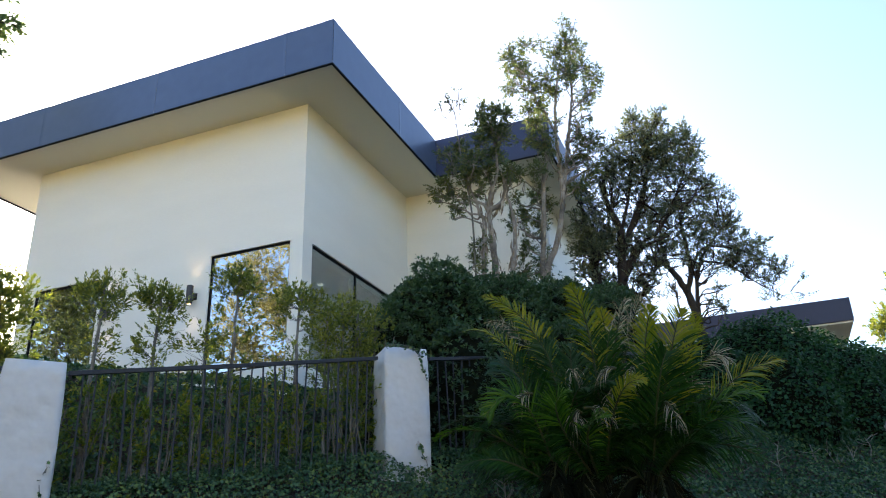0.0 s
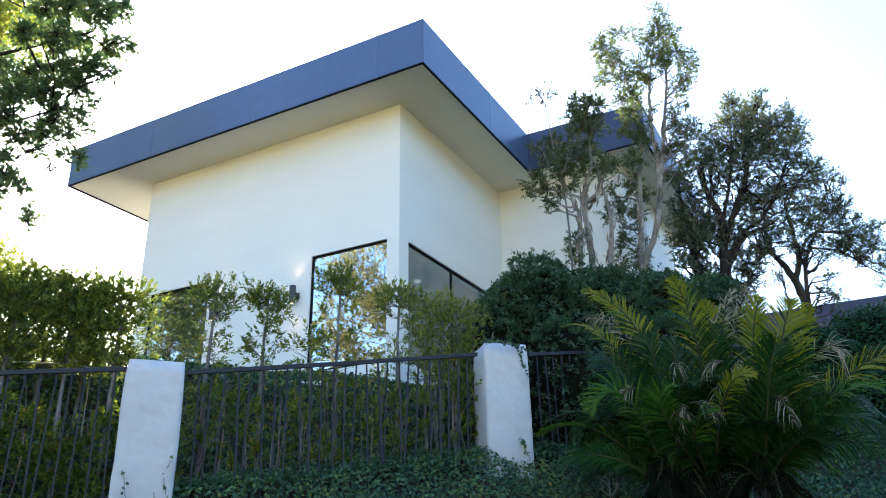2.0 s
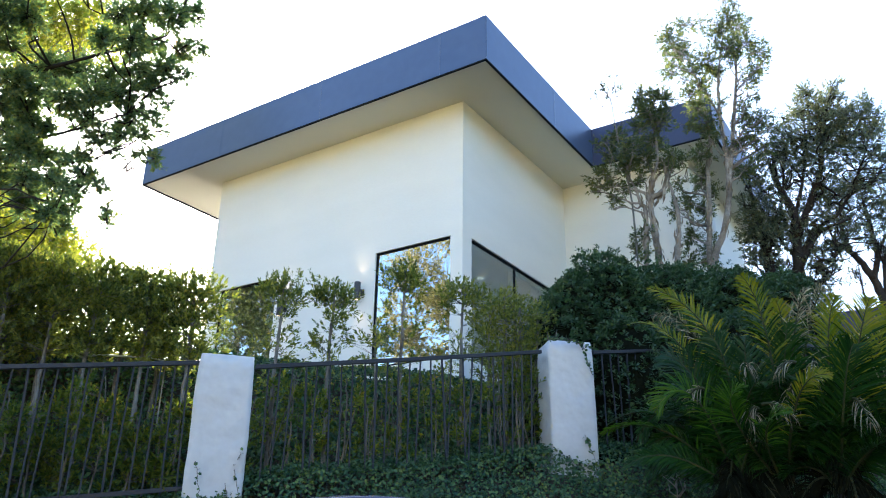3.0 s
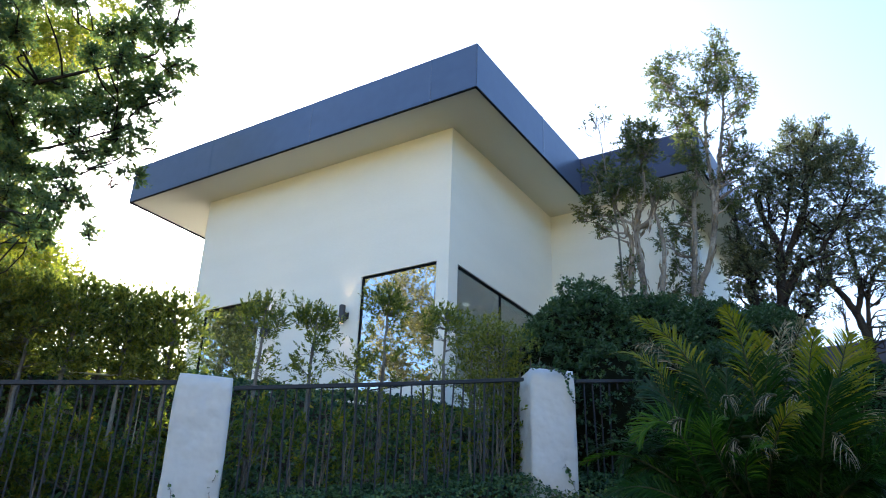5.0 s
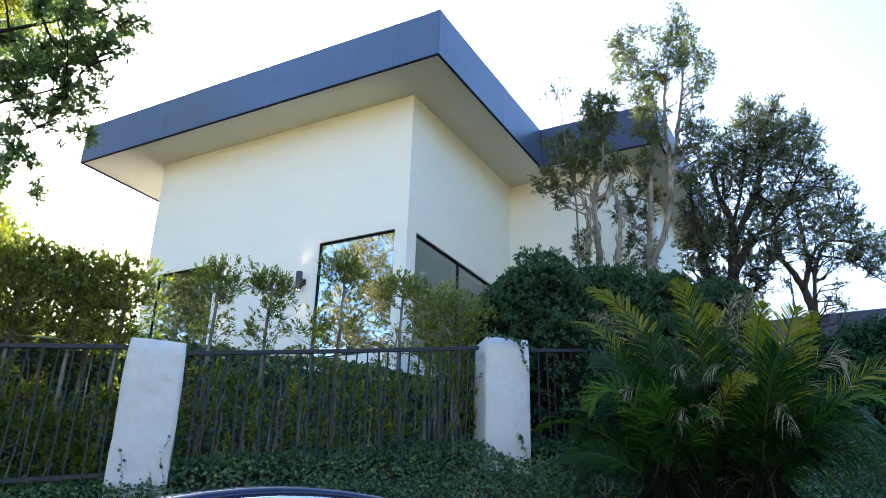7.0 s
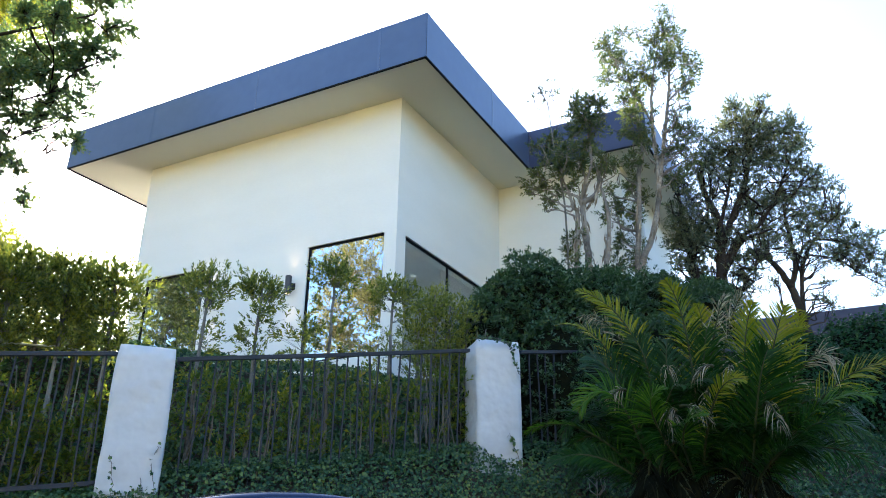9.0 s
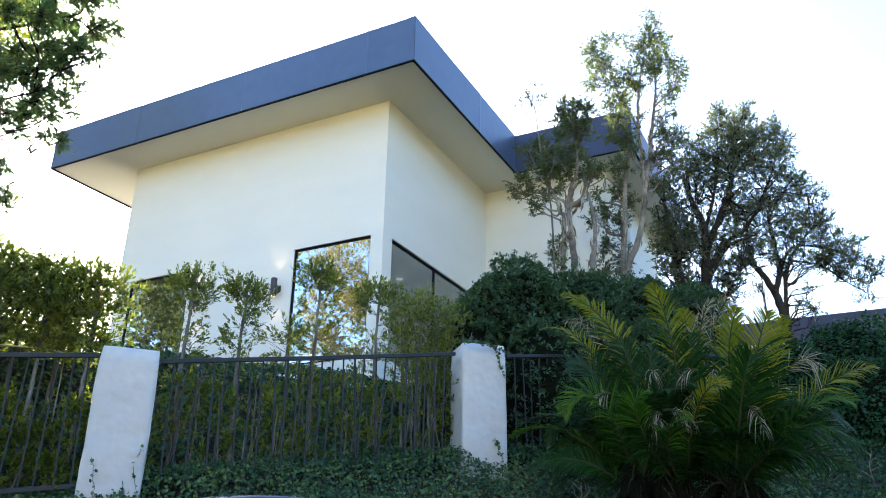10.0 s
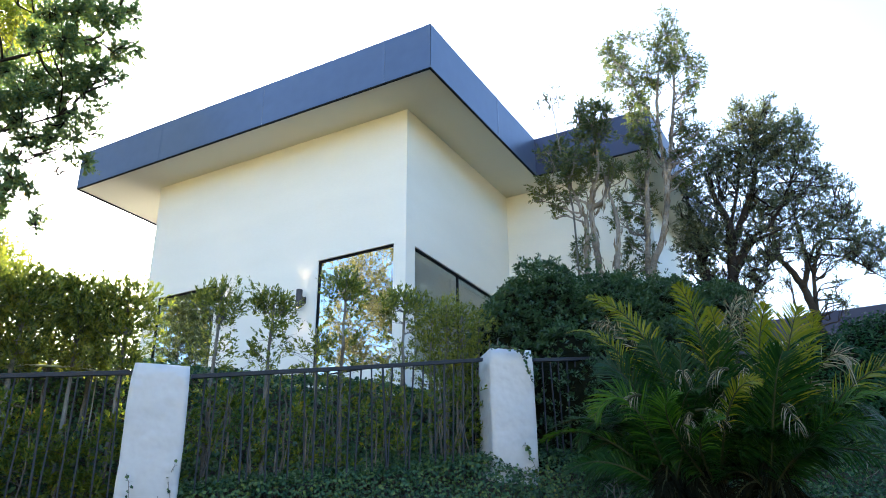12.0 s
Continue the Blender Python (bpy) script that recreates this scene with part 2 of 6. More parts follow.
PALM_LEAF = leaf_material("palm_leaflets", [(0.0, (0.0055, 0.0239, 0.0038)), (0.6, (0.0166, 0.0516, 0.0055)), (0.95, (0.0460, 0.0846, 0.0092)), (1.0, (0.1289, 0.1013, 0.0277))], 0.42, 0.15, spec=0.15)
PALM_FRESH = leaf_material("fresh_palm_leaflets", [(0.0, (0.0279, 0.0815, 0.0057)), (0.7, (0.0652, 0.1340, 0.0093)), (1.0, (0.1397, 0.1747, 0.0163))], 0.42, 0.25, spec=0.15)
PALM_GOLD = leaf_material("yellowing_palm_leaflets", [(0.0, (0.0756, 0.1188, 0.0076)), (0.6, (0.1728, 0.1782, 0.0108)), (0.9, (0.2916, 0.2268, 0.0194)), (1.0, (0.4104, 0.2808, 0.0864))], 0.42, 0.3, spec=0.15)
PALM_BLUE = leaf_material("blue_green_palm_leaflets", [(0.0, (0.0073, 0.0291, 0.0109)), (0.7, (0.0182, 0.0528, 0.0182)), (1.0, (0.0410, 0.0774, 0.0237))], 0.38, 0.2, spec=0.3)
PALM_DRY = leaf_material("dry_palm_leaflets", [(0.0, (0.12, 0.095, 0.06)), (0.6, (0.26, 0.22, 0.16)), (1.0, (0.48, 0.44, 0.37))], 0.6, 0.25, spec=0.3)
# dead leaflets at the palm's foot, with the shade there put into their colour
PALM_SHADE = leaf_material("shade_dark_palm_leaflets", [(0.0, (0.004, 0.005, 0.003)), (0.85, (0.010, 0.011, 0.005)), (1.0, (0.06, 0.045, 0.025))], 0.8, 0.1, spec=0.05)
PEEL = leaf_material("peeling_bark_strips", [(0.0, (0.10, 0.075, 0.055)), (0.5, (0.26, 0.21, 0.16)), (1.0, (0.52, 0.46, 0.38))], 0.85, 0.1, spec=0.15)
RACHIS = material("palm_stalk", (0.022, 0.032, 0.008), 0.55, vary=0.2, scale=20, second=(0.045, 0.042, 0.014), spec=0.2)


# ---------------------------------------------------------------- building helpers
def world_of(ob):
    return ob.matrix_basis if ob.parent is None else world_of(ob.parent) @ ob.matrix_parent_inverse @ ob.matrix_basis


def thing(name, at, label, category, group="", kind=""):
    ob = new(name)
    ob.empty_display_size = 0.2
    ob.matrix_basis = Matrix.Translation(at)
    return tagged(ob, label, category, group, kind)


def hang(name, mesh, mat, parent, m=None, label=""):
    """A mesh as a part of parent, at the world pose m."""
    ob = new(name, mesh)
    if mat is not None and not mesh.materials:
        mesh.materials.append(mat)
    if parent is not None:
        ob.parent = parent
        ob.matrix_parent_inverse = world_of(parent).inverted()
    if m is not None:
        ob.matrix_basis = m
    return tagged(ob, label) if label else ob


def part(name, bm, mat, parent, label="", smooth=False):
    me = bpy.data.meshes.new(name)
    bm.to_mesh(me)
    bm.free()
    if smooth:
        me.shade_smooth()
    return hang(name, me, mat, parent, None, label)


def box(bm, x0, x1, y0, y1, z0, z1, bevel=0.0):
    made = bmesh.ops.create_cube(bm, size=1, matrix=Matrix.LocRotScale(((x0 + x1) / 2, (y0 + y1) / 2, (z0 + z1) / 2), None, (x1 - x0, y1 - y0, z1 - z0)))
    if bevel:
        edges = list({e for v in made["verts"] for e in v.link_edges})
        bmesh.ops.bevel(bm, geom=edges, offset=bevel, segments=2, profile=0.6, affect="EDGES")
    return bm


def boxed(*size, bevel=0.0):
    return box(bmesh.new(), *size, bevel=bevel)


def fast_mesh(name, verts, faces):
    """A mesh out of an array of places and an array of faces that all have as many corners."""
    me = bpy.data.meshes.new(name)
    verts, faces = np.asarray(verts, np.float32), np.asarray(faces, np.int32)
    n, k = faces.shape
    me.vertices.add(len(verts))
    me.vertices.foreach_set("co", verts.ravel())
    me.loops.add(n * k)
    me.loops.foreach_set("vertex_index", faces.ravel())
    me.polygons.add(n)
    me.polygons.foreach_set("loop_start", np.arange(0, n * k, k, dtype=np.int32))
    me.update(calc_edges=True)
    return me


LEAF = (np.array([(0, 0, 0), (0.42, 0.5, 0.07), (1, 0, -0.04), (0.42, -0.5, 0.07)]), np.array([(0, 2, 1), (0, 3, 2)]))
LOBED = (np.array([(0, 0, 0), (-0.12, 0.40, 0.03), (0.28, 0.37, 0.02), (0.50, 0.50, 0.05), (0.68, 0.30, 0.02), (1, 0, -0.05), (0.68, -0.30, 0.02), (0.50, -0.50, 0.05), (0.28, -0.37, 0.02), (-0.12, -0.40, 0.03)]),
         np.array([(0, 2, 1), (0, 4, 3), (0, 3, 2), (0, 5, 4), (0, 6, 5), (0, 7, 6), (0, 8, 7), (0, 9, 8)]))

IVY_LEAF = (np.array([(0, 0, 0), (-0.12, 0.38, 0.04), (0.42, 0.5, 0.05), (1, 0, -0.06), (0.42, -0.5, 0.05), (-0.12, -0.38, 0.04)]), np.array([(0, 2, 1), (0, 3, 2), (0, 4, 3), (0, 5, 4)]))
PADDLE = (np.array([(0, 0, 0), (0.66, 0.5, 0.07), (1, 0, -0.03), (0.66, -0.5, 0.07)]), np.array([(0, 2, 1), (0, 3, 2)]))


def unit(a):
    return a / np.maximum(np.linalg.norm(a, axis=-1, keepdims=True), 1e-9)


def leaves(name, at, way, up, long, wide, shape=LEAF):
    """One mesh of leaves: foot at, pointing along way, faces towards up."""
    tv, tf = shape
    way = unit(way)
    side = unit(np.cross(up, way))
    face = np.cross(way, side)
    v = at[:, None] + long[:, None, None] * (tv[None, :, 0:1] * way[:, None] + wide * tv[None, :, 1:2] * side[:, None] + tv[None, :, 2:3] * face[:, None])
    f = (np.arange(len(at)) * len(tv))[:, None, None] + tf[None]
    return fast_mesh(name, v.reshape(-1, 3), f.reshape(-1, tf.shape[1]))


def smooth_line(pts, n):
    """n places on a smooth curve through pts."""
    p = np.array(pts, float)
    if len(p) == 2:
        return p[0] + np.linspace(0, 1, n)[:, None] * (p[1] - p[0])
    p = np.vstack([2 * p[0] - p[1], p, 2 * p[-1] - p[-2]])
    out = []
    for u in np.linspace(0, len(p) - 3 - 1e-6, n):
        i, t = int(u), u - int(u)
        a, b, c, d = p[i:i + 4]
        out.append(0.5 * (2 * b + (c - a) * t + (2 * a - 5 * b + 4 * c - d) * t * t + (3 * b - a - 3 * c + d) * t ** 3))
    return np.array(out)


def tube(bm, pts, radii, sides=8, rough=0.0, rng=None):
    """A round, tapering stem along pts."""
    rings = []
    pts = [Vector(p) for p in pts]
    for i, p in enumerate(pts):
        way = (pts[min(i + 1, len(pts) - 1)] - pts[max(i - 1, 0)]).normalized()
        a = way.orthogonal().normalized() if i == 0 else (a - way * a.dot(way)).normalized()
        b = way.cross(a)
        ring = []
        for k in range(sides):
            ang = 2 * math.pi * k / sides
            r = radii[i] * (1 + (rng.uniform(-rough, rough) if rng is not None else 0))
            ring.append(bm.verts.new(p + (a * math.cos(ang) + b * math.sin(ang)) * r))
        rings.append(ring)
    for r0, r1 in zip(rings, rings[1:]):
        for k in range(sides):
            bm.faces.new((r0[k], r0[(k + 1) % sides], r1[(k + 1) % sides], r1[k]))
    bm.faces.new(reversed(rings[0]))
    bm.faces.new(rings[-1])
    return bm


def sticks(name, a, b, r0, r1):
    """Thin straight twigs from a to b, three-sided and tapering, as one mesh."""
    a, b = np.asarray(a, float), np.asarray(b, float)
    way = unit(b - a)
    p = unit(np.cross(way, np.array([0.31, 0.87, 0.38])))
    q = np.cross(way, p)
    rings = []
    for end, r in ((a, r0), (b, r1)):
        for k in range(3):
            rings.append(end + r * (p * math.cos(2.094 * k) + q * math.sin(2.094 * k)))
    v = np.stack(rings, 1)
    f = np.array([(0, 1, 4, 3), (1, 2, 5, 4), (2, 0, 3, 5)])
    return fast_mesh(name, v.reshape(-1, 3), ((np.arange(len(a)) * 6)[:, None, None] + f[None]).reshape(-1, 4))


def shoots(base, way, size, rng, long, per, spread=0.9, droop=0.0):
    """Leaves set in a spiral on young shoots: foot, direction, face and length of each."""
    k = len(base)
    u = np.clip(np.linspace(0.12, 1.0, per)[None] + rng.normal(size=(k, per)) * 0.05, 0, 1.05)
    turn = 2.4 * np.arange(per)[None] + rng.uniform(0, 6.3, (k, 1))
    p = unit(np.cross(way, rng.normal(size=(k, 3))))
    q = np.cross(way, p)
    out = p[:, None] * np.cos(turn)[..., None] + q[:, None] * np.sin(turn)[..., None]
    at = base[:, None] + way[:, None] * (size[:, None] * u)[..., None] + out * 0.004
    lean = spread * (1.15 - 0.75 * u)
    d = unit(way[:, None] + out * lean[..., None] + rng.normal(size=at.shape) * 0.22 + np.array([0, 0, -droop]))
    face = unit(way[:, None] * 0.6 + rng.normal(size=at.shape) * 0.4 + np.array([0, 0, 0.6]))
    n = long * rng.uniform(0.65, 1.25, (k, per)) * (1 - 0.3 * u ** 3)
    return at.reshape(-1, 3), d.reshape(-1, 3), face.reshape(-1, 3), n.ravel()


def crown(clumps, rng, long, wide, per, dense, size, droop=0.0, spread=0.9):
    """Leafy shoots all through the clumps (x, y, z, radius), and the twigs that carry them."""
    base, way, hub = [], [], []
    for x, y, z, r in clumps:
        k = max(3, int(dense * 14 * r * r / (per * long * long * wide)))
        d = unit(rng.normal(size=(k, 3)))
        grow = unit(d * 0.9 + rng.normal(size=(k, 3)) * 0.45 + np.array([0, 0, 0.3 - droop]))
        far = np.maximum(r * rng.random((k, 1)) ** 0.42 * (1 + 0.30 * (rng.random((k, 1)) < 0.12)) - size * 0.6, 0.01)
        c = np.array([x, y, z])
        base.append(c + d * far * np.array([1.05, 1.05, 0.95]))
        way.append(grow)
        hub.append(c + d * far * 0.25 + rng.normal(size=(k, 3)) * 0.1 * r)
    base, way, hub = np.vstack(base), np.vstack(way), np.vstack(hub)
    length = size * rng.uniform(0.55, 1.35, len(base))
    return shoots(base, way, length, rng, long, per, spread, droop), (hub, base + way * length[:, None] * 0.8)


def tree(label, stems, clumps, bark, leaf, seed, long=0.07, wide=0.4, per=11, dense=1.0, size=0.16, droop=0.0, gnarl=0.05, shape=LEAF, every=2, limb=0.05, fill=1.0, loose=1, peel=None):
    """A tree: stems are (radius, line); those that begin low stand on the ground. Limbs run from them to every clump of the crown."""
    rng = np.random.default_rng(seed)
    foot = stems[0][1][0]
    ob = thing("tree", (foot[0], foot[1], land_at(foot[0], foot[1])), label, "tree")
    bm = bmesh.new()
    places, thick = [], []
    for n, (r0, line) in enumerate(stems):
        if n == 0 or line[0][2] < 6.0:
            x, y, _ = line[0]
            line = [(x, y, land_at(x, y) - 0.1), *line]
        k = 6 * len(line)
        run = smooth_line(line, k)
        run[1:-1] += rng.normal(size=(k - 2, 3)) * r0 * 0.06
        rr = r0 * np.linspace(1.0, 0.16, k) ** 0.8
        rr[:2] *= (1.3, 1.12)
        tube(bm, run, rr, 9, 0.12, rng)
        places.append(run)
        thick.append(rr)
    places, thick = np.vstack(places), np.concatenate(thick)
    stray = []                                         # small tufts that break up the outline
    for x, y, z, r in clumps:
        for _ in range(loose):
            d = unit(rng.normal(size=3)) * r * rng.uniform(0.9, 1.7)
            stray.append((x + d[0], y + d[1], z + d[2], r * rng.uniform(0.22, 0.45)))
    clumps = clumps + [q for q in stray if q[3] > 0.025]
    for x, y, z, r in clumps:
        c = np.array([x, y, z])
        i = int((np.linalg.norm(places - c, axis=1) + 1.2 * np.maximum(0, places[:, 2] - z + 0.3)).argmin())
        a = places[i]
        reach = np.linalg.norm(c - a)
        run = smooth_line([a, a + (c - a) * 0.35 + rng.normal(size=3) * gnarl * reach * 2, a + (c - a) * 0.7 + rng.normal(size=3) * gnarl * reach * 2, c], 9)
        tube(bm, run, np.linspace(min(thick[i] * 0.62, 0.008 + reach * 0.014 + r * limb), 0.004, 9), 6, 0.12, rng)
        for _ in range(2):
            s, e = run[rng.integers(4, 8)], c + unit(rng.normal(size=3)) * r * 0.8
            tube(bm, smooth_line([s, (s + e) / 2 + rng.normal(size=3) * 0.05 * reach, e], 5), np.linspace(0.009, 0.003, 5), 4)
    part("trunk", bm, bark, ob, smooth=True)
    if peel is not None:                               # curled strips of bark along the stems
        low = np.flatnonzero(thick > 0.028)
        i = rng.choice(low[:-1], 46 * len(stems))
        run = unit(places[np.minimum(i + 1, len(places) - 1)] - places[i] + np.array([0, 0, 0.02]))
        out = unit(np.cross(run, rng.normal(size=run.shape)))
        at = places[i] + out * thick[i][:, None] * 1.02 + run * rng.uniform(-0.05, 0.05, (len(i), 1))
        way = unit(run * rng.choice((-1.0, 1.0), (len(i), 1)) + out * rng.uniform(0.02, 0.32, (len(i), 1)))
        tagged(hang("peeling_bark", leaves("peeling_bark", at, way, out, rng.uniform(0.06, 0.22, len(i)), 0.22), peel, ob), kind="stuff")
    leafage, (hub, tip) = crown([(x, y, z, r * fill) for x, y, z, r in clumps], rng, long, wide, per, dense, size, droop)
    tagged(hang("twig", sticks("twig", hub[::every], tip[::every], 0.0045, 0.0018), bark, ob), kind="stuff")
    hang("crown", leaves("crown", *leafage, wide, shape), leaf, ob)
    return ob


# ---------------------------------------------------------------- the lie of the land
# s runs uphill along the street, c across it towards the house; both from the place where the film was made
EYE = Vector((6.39, -10.15))
ALONG, ACROSS = Vector((0.557, 0.8305)), Vector((-0.8305, 0.557))
KERB_C = 5.5


def to_xy(s, c):
    return EYE.x + ALONG.x * s + ACROSS.x * c, EYE.y + ALONG.y * s + ACROSS.y * c


def step(v, a, b):
    t = np.clip((v - a) / (b - a), 0, 1)
    return t * t * (3 - 2 * t)


def kerb_z(s):
    return 0.53 + 0.138 * np.clip(s, -30, 60) - 0.09 * step(s, 5.0, 8.5)


def land(s, c):
    """The height of the ground, for arrays of s and c."""
    s, c = np.asarray(s, float), np.asarray(c, float)
    k = kerb_z(s)
    # beyond c = -7.5 the added, unseen hillside rises to face the sun
    road = k - 0.14 - 0.03 * np.clip(KERB_C - c, 0, 12) + 0.36 * np.clip(-7.5 - c, 0, 40)
    width = 1.45 + 0.75 * step(s, 5, 10)
    t = np.clip((c - KERB_C - 0.08) / width, 0, 1)
    bank = k + 1.38 * (0.55 * t + 0.45 * t * t * (3 - 2 * t)) + 0.15 * step(c, 7.0, 7.6)
    plateau = np.maximum(3.90 + 0.30 * np.clip(s + 1.5, -8, 0), k + 1.64)
    high = bank + (plateau - bank) * step(c, 7.5, 9.9)
    high = high + (np.maximum(4.20, plateau) - high) * step(c, 9.9, 11.2) * step(s, -4, 0)
    high = high + 0.06 * np.exp(-((s - 4.06) / 0.15) ** 2 - ((c - 6.94) / 0.20) ** 2)   # ivy heaped against the pillar
    return np.where(c < KERB_C + 0.08, road, high)


def land_at(x, y):
    d = Vector((x, y)) - EYE
    return float(land(d.dot(ALONG), d.dot(ACROSS)))


def sheet(name, ss, cc, lift, mat, label, category):
    s, c = np.meshgrid(ss, cc, indexing="ij")
    x, y = to_xy(s, c)
    z = land(s, c) + lift
    v = np.stack([x, y, z], -1).reshape(-1, 3)
    m, i = len(cc), np.arange(len(ss) - 1)[:, None] * len(cc) + np.arange(len(cc) - 1)[None]
    f = np.stack([i, i + m, i + m + 1, i + 1], -1).reshape(-1, 4)
    me = fast_mesh(name, v, f)
    me.materials.append(mat)
    me.shade_smooth()
    return tagged(new(name, me), label, category, kind="structure")


FINE_S = np.concatenate([np.geomspace(-420, -9, 16), np.arange(-8.5, 22, 0.25), np.geomspace(22.5, 420, 16)])
sheet("ground", FINE_S, np.concatenate([-np.geomspace(420, 8, 14), np.arange(-7, 5.4, 1.0), np.arange(5.4, 12, 0.16), np.geomspace(12.5, 420, 16)]), -0.03, SOIL,
      "dark soil bank rising steeply from the street to the house", "ground")
sheet("road", np.concatenate([np.geomspace(-120, -9, 10), np.arange(-8, 40, 1.0)]), np.linspace(-6, KERB_C - 0.16, 10), 0.0, ASPHALT, "dark grey asphalt street running uphill", "road")

# unseen slopes added for their bounce: warm on the front wall, weak on the side
ACROSS_C = -np.geomspace(150, 7.2, 30)
sheet("hillside", np.concatenate([np.geomspace(-200, -9, 14), np.arange(-8, 1.1, 1.5)]), ACROSS_C, 0.0, BOUNCE_GRASS, "added unseen dry grass hillside that bounces warm sunlight to the house", "hillside")
sheet("hillside", np.concatenate([np.arange(1.0, 22, 1.5), np.geomspace(23.5, 200, 12)]), ACROSS_C, 0.0, DIM_SCRUB, "added unseen scrub hillside further uphill, dimming light on the side wall", "hillside")

bm = bmesh.new()
prev = None
for s in np.arange(-40, 60, 0.5):
    k = float(kerb_z(s))
    ring = [bm.verts.new((*to_xy(s, c), k + z)) for c, z in ((KERB_C - 0.15, -0.35), (KERB_C - 0.15, -0.02), (KERB_C - 0.13, 0.0), (KERB_C + 0.06, 0.01), (KERB_C + 0.08, -0.01), (KERB_C + 0.08, -0.35))]
    if prev:
        for i in range(5):
            bm.faces.new((prev[i], prev[i + 1], ring[i + 1], ring[i]))
    prev = ring
bmesh.ops.recalc_face_normals(bm, faces=bm.faces)
kerb = part("kerb", bm, CONCRETE, None)
tagged(kerb, "worn grey concrete kerb along the street", "kerb", kind="structure")

# ---------------------------------------------------------------- the house
WING_END = 8.2
Z0, ZW, ZS, ZF = 4.60, 6.745, 9.285, 10.135     # floor, window head, soffit, top of the fascia
house = thing("house", (-3.0, 4.0, Z0), "modern cream stucco house with deep blue-grey metal flat roof", "house")


def wall_panel(name, us, zs, holes, place, depth, parent):
    """A wall of cells between the us and zs, with the cells in holes left open; place(u, d, z) gives the world point d deep."""
    bm = bmesh.new()
    v = {(i, j): bm.verts.new(place(u, 0, z)) for i, u in enumerate(us) for j, z in enumerate(zs)}
    for i in range(len(us) - 1):
        for j in range(len(zs) - 1):
            if (i, j) not in holes:
                bm.faces.new((v[i, j], v[i + 1, j], v[i + 1, j + 1], v[i, j + 1]))
    for x in [x for x in bm.verts if not x.link_faces]:
        bm.verts.remove(x)
    out = bmesh.ops.extrude_face_region(bm, geom=list(bm.faces))
    way = Vector(place(us[0], depth, zs[0])) - Vector(place(us[0], 0, zs[0]))
    bmesh.ops.translate(bm, vec=way, verts=[g for g in out["geom"] if isinstance(g, bmesh.types.BMVert)])
    bmesh.ops.recalc_face_normals(bm, faces=bm.faces)
    return part(name, bm, STUCCO, parent)


def front(u, d, z):
    return (u, d, z)


def side(u, d, z):
    return (-d, u, z)


wall_panel("wall", [-6.16, -5.80, -4.22, -1.815, -0.24, 0.0], [3.6, 4.66, ZW, ZS], {(1, 1), (3, 1)}, front, 0.28, house)
wall_panel("wall", [0.28, 0.29, 3.35, 4.13], [3.6, 4.66, ZW, ZS], {(1, 1)}, side, 0.28, house)
wall_panel("wall", [0.0, 2.72], [3.6, ZS], set(), lambda u, d, z: (u, 4.13 + d, z), 0.28, house)
wall_panel("wall", [4.41, 5.6, 7.6, WING_END], [3.6, 4.7, 6.9, ZS], {(1, 1)}, lambda u, d, z: (2.72 - d, u, z), 0.28, house)
wall_panel("wall", [0.28, WING_END], [3.6, ZS], set(), lambda u, d, z: (-6.16 + d, u, z), 0.28, house)
wall_panel("wall", [-6.16, 2.72], [3.6, ZS], set(), lambda u, d, z: (u, WING_END + d, z), 0.28, house)

# soffit and roof: the main block and the wing beside it
MAIN, WING = (-7.72, 1.0, -0.905, WING_END + 1.0), (1.0, 3.45, 3.46, WING_END + 1.0)
bm = bmesh.new()
for x0, x1, y0, y1 in (MAIN, WING):
    box(bm, x0 + (0.02 if x0 < 0 else 0.0), x1 - 0.02, y0 + 0.02, y1 - 0.02, ZS, ZS + 0.05)
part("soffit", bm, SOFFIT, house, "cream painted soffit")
bm = bmesh.new()
for x0, x1, y0, y1 in (MAIN, WING):
    box(bm, x0 + (0.05 if x0 < 0 else -0.03), x1 - 0.05, y0 + 0.05, y1 - 0.05, ZF - 0.16, ZF - 0.06)
part("roof", bm, ROOFING, house)


